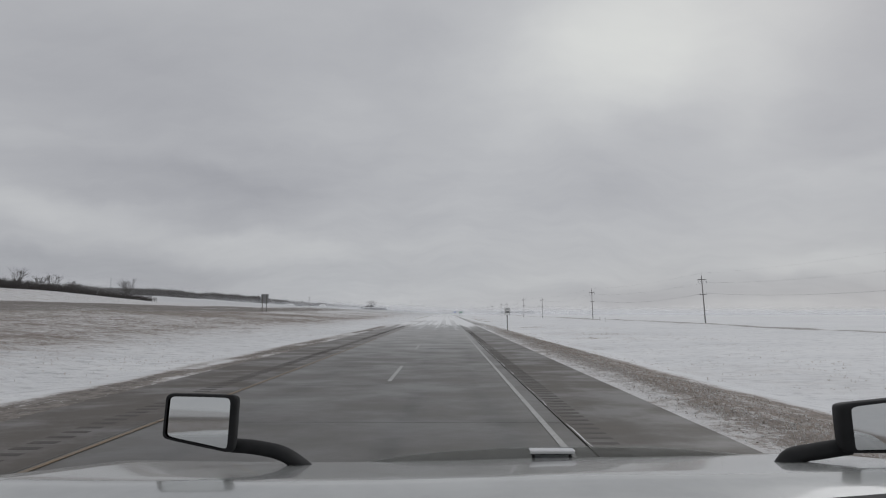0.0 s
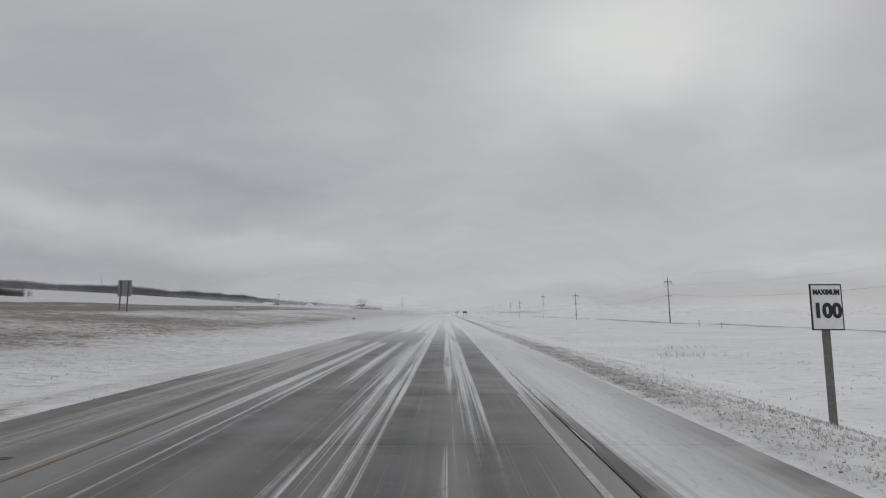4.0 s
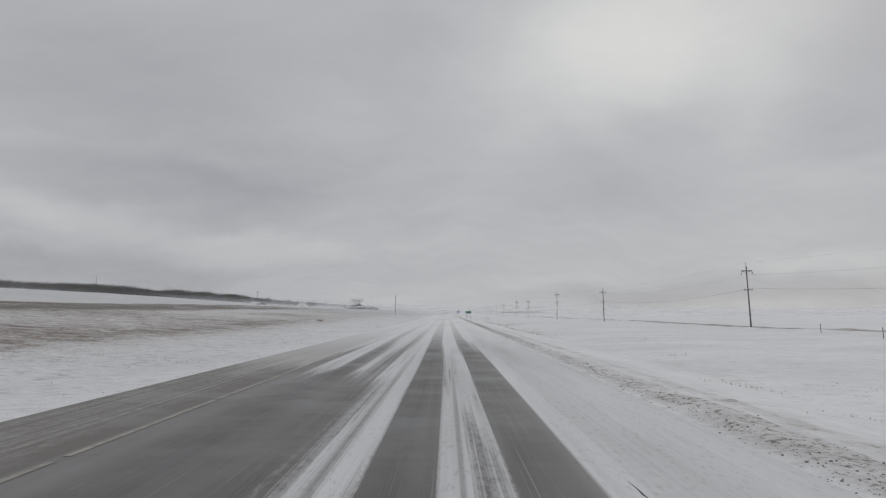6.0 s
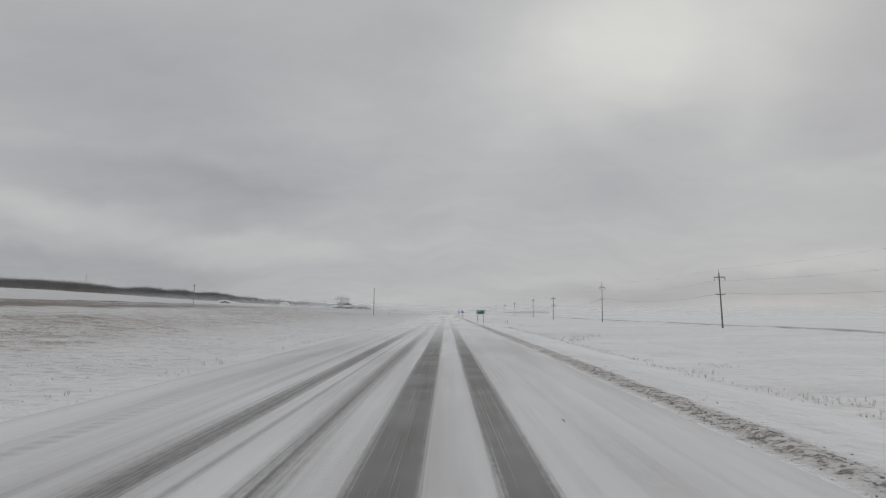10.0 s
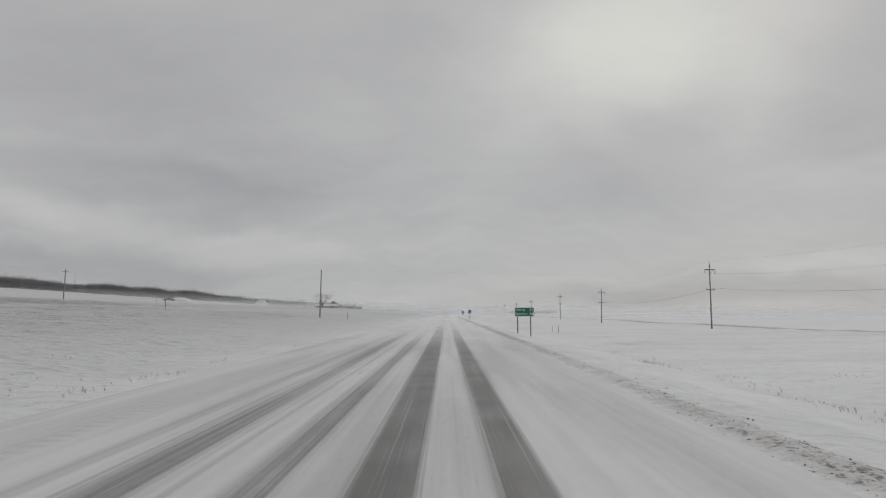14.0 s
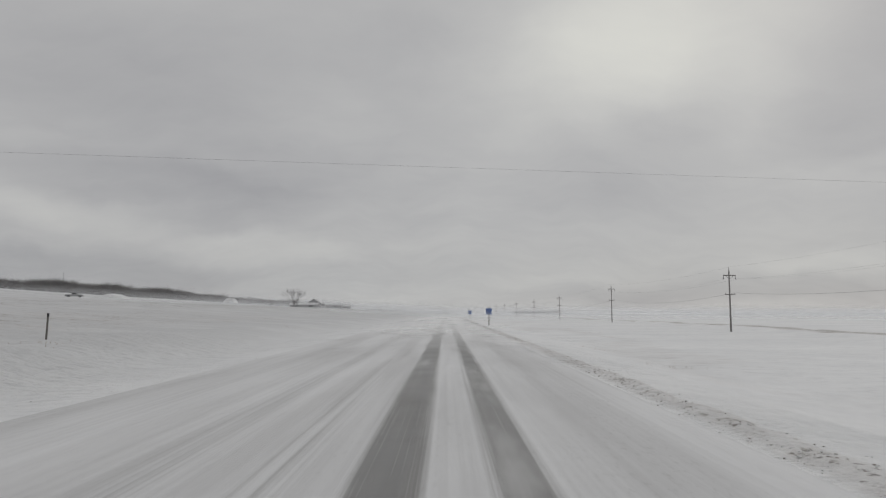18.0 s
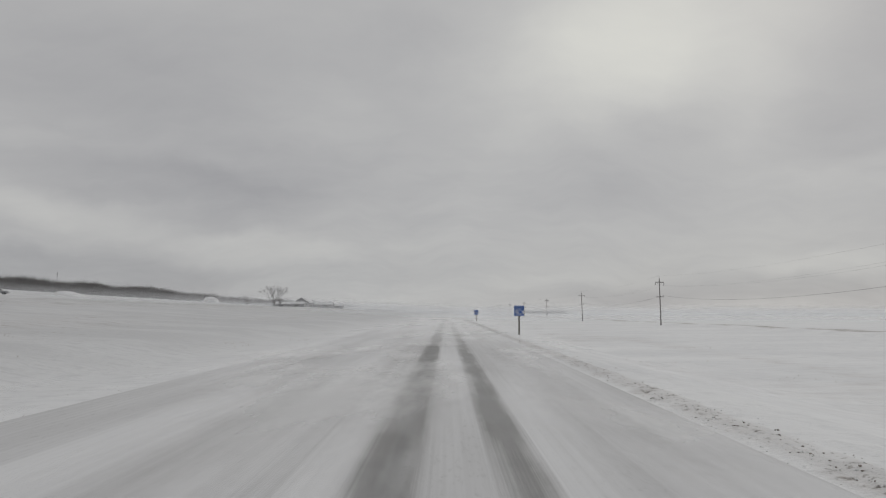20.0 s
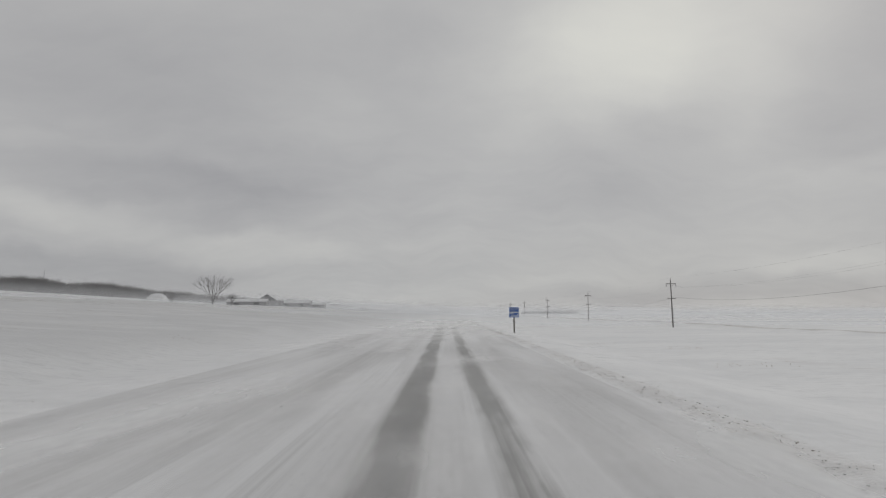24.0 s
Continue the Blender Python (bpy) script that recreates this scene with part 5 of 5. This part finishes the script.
def clods(name, spots, label, mat, seed):
    rng = random.Random(seed)
    t = (1 + 5 ** 0.5) / 2
    ico = [Vector(p).normalized() for p in ((0, 1, t), (0, -1, t), (0, 1, -t), (0, -1, -t), (1, t, 0), (-1, t, 0), (1, -t, 0), (-1, -t, 0), (t, 0, 1), (-t, 0, 1), (t, 0, -1), (-t, 0, -1))]
    tri = ((0, 1, 8), (0, 8, 4), (0, 4, 5), (0, 5, 9), (0, 9, 1), (1, 6, 8), (8, 6, 10), (8, 10, 4), (4, 10, 2), (4, 2, 5), (5, 2, 11), (5, 11, 9), (9, 11, 7), (9, 7, 1), (1, 7, 6), (3, 6, 7), (3, 7, 11), (3, 11, 2), (3, 2, 10), (3, 10, 6))
    verts, faces = [], []
    xs, ys, rs = zip(*[(x, y, r) for x, y, r in spots(rng)])
    zs = height(np.array(xs), np.array(ys))
    for x, y, r, z in zip(xs, ys, rs, zs):
        k = len(verts)
        a = rng.uniform(0, math.tau)
        c, s_ = math.cos(a), math.sin(a)
        sx, sy, sz = r * rng.uniform(0.8, 1.6), r * rng.uniform(0.7, 1.2), r * rng.uniform(0.45, 0.8)
        for p in ico:
            q = p * rng.uniform(0.8, 1.15)
            verts.append((x + (q.x * c - q.y * s_) * sx, y + (q.x * s_ + q.y * c) * sy, z + sz * 0.3 + q.z * sz))
        faces.extend((k + i, k + j, k + l) for i, j, l in tri)
    me = bpy.data.meshes.new(name)
    me.from_pydata(verts, [], faces)
    me.materials.append(mat)
    return tagged(new(name, me), label, "clods", kind="stuff")


def make_clod():
    m, n, b = material("frozen_clods")
    isle = n.t.nodes.new("ShaderNodeNewGeometry").outputs["Random Per Island"]
    tc = n.t.nodes.new("ShaderNodeTexCoord").outputs["Object"]
    dirt = n.mix(n.noise(tc, 14.0), (0.13, 0.112, 0.098), (0.34, 0.295, 0.26))
    rime = n.mix(n.noise(tc, 9.0), (0.55, 0.55, 0.55), (0.82, 0.82, 0.83))
    n.link(n.mix(n.ramp(n.add(isle, n.mul(n.sub(n.noise(tc, 5.0), 0.5), 0.8)), 0.24, 0.50), dirt, rime), b.inputs["Base Color"])
    b.inputs["Roughness"].default_value = 0.9
    return m


M_CLOD = make_clod()
clods("ice_clods", lambda r: [(max(5.2, r.gauss(5.8, 0.36)), 95 + 465 * r.random() ** 1.5, r.choice((0.006, 0.008, 0.010, 0.012, 0.015, 0.019, 0.024))) for _ in range(24000)],
      "ragged ridge of frozen snow and gravel along the shoulder", M_CLOD, 21)
clods("frosted_clods", lambda r: [(min(13.0, 5.5 + abs(r.gauss(0, 3.2))), r.uniform(4, 105), r.choice((0.010, 0.013, 0.016, 0.02, 0.025))) for _ in range(9000)],
      "frosted clods and tufts on the grass verge", M_CLOD, 22)
clods("frosted_clods", lambda r: [(-9.6 - abs(r.gauss(0, 1.2)), r.uniform(4, 560), r.choice((0.008, 0.010, 0.014, 0.02))) for _ in range(3000)],
      "frozen snow crumbs along the far shoulder edge", M_CLOD, 23)
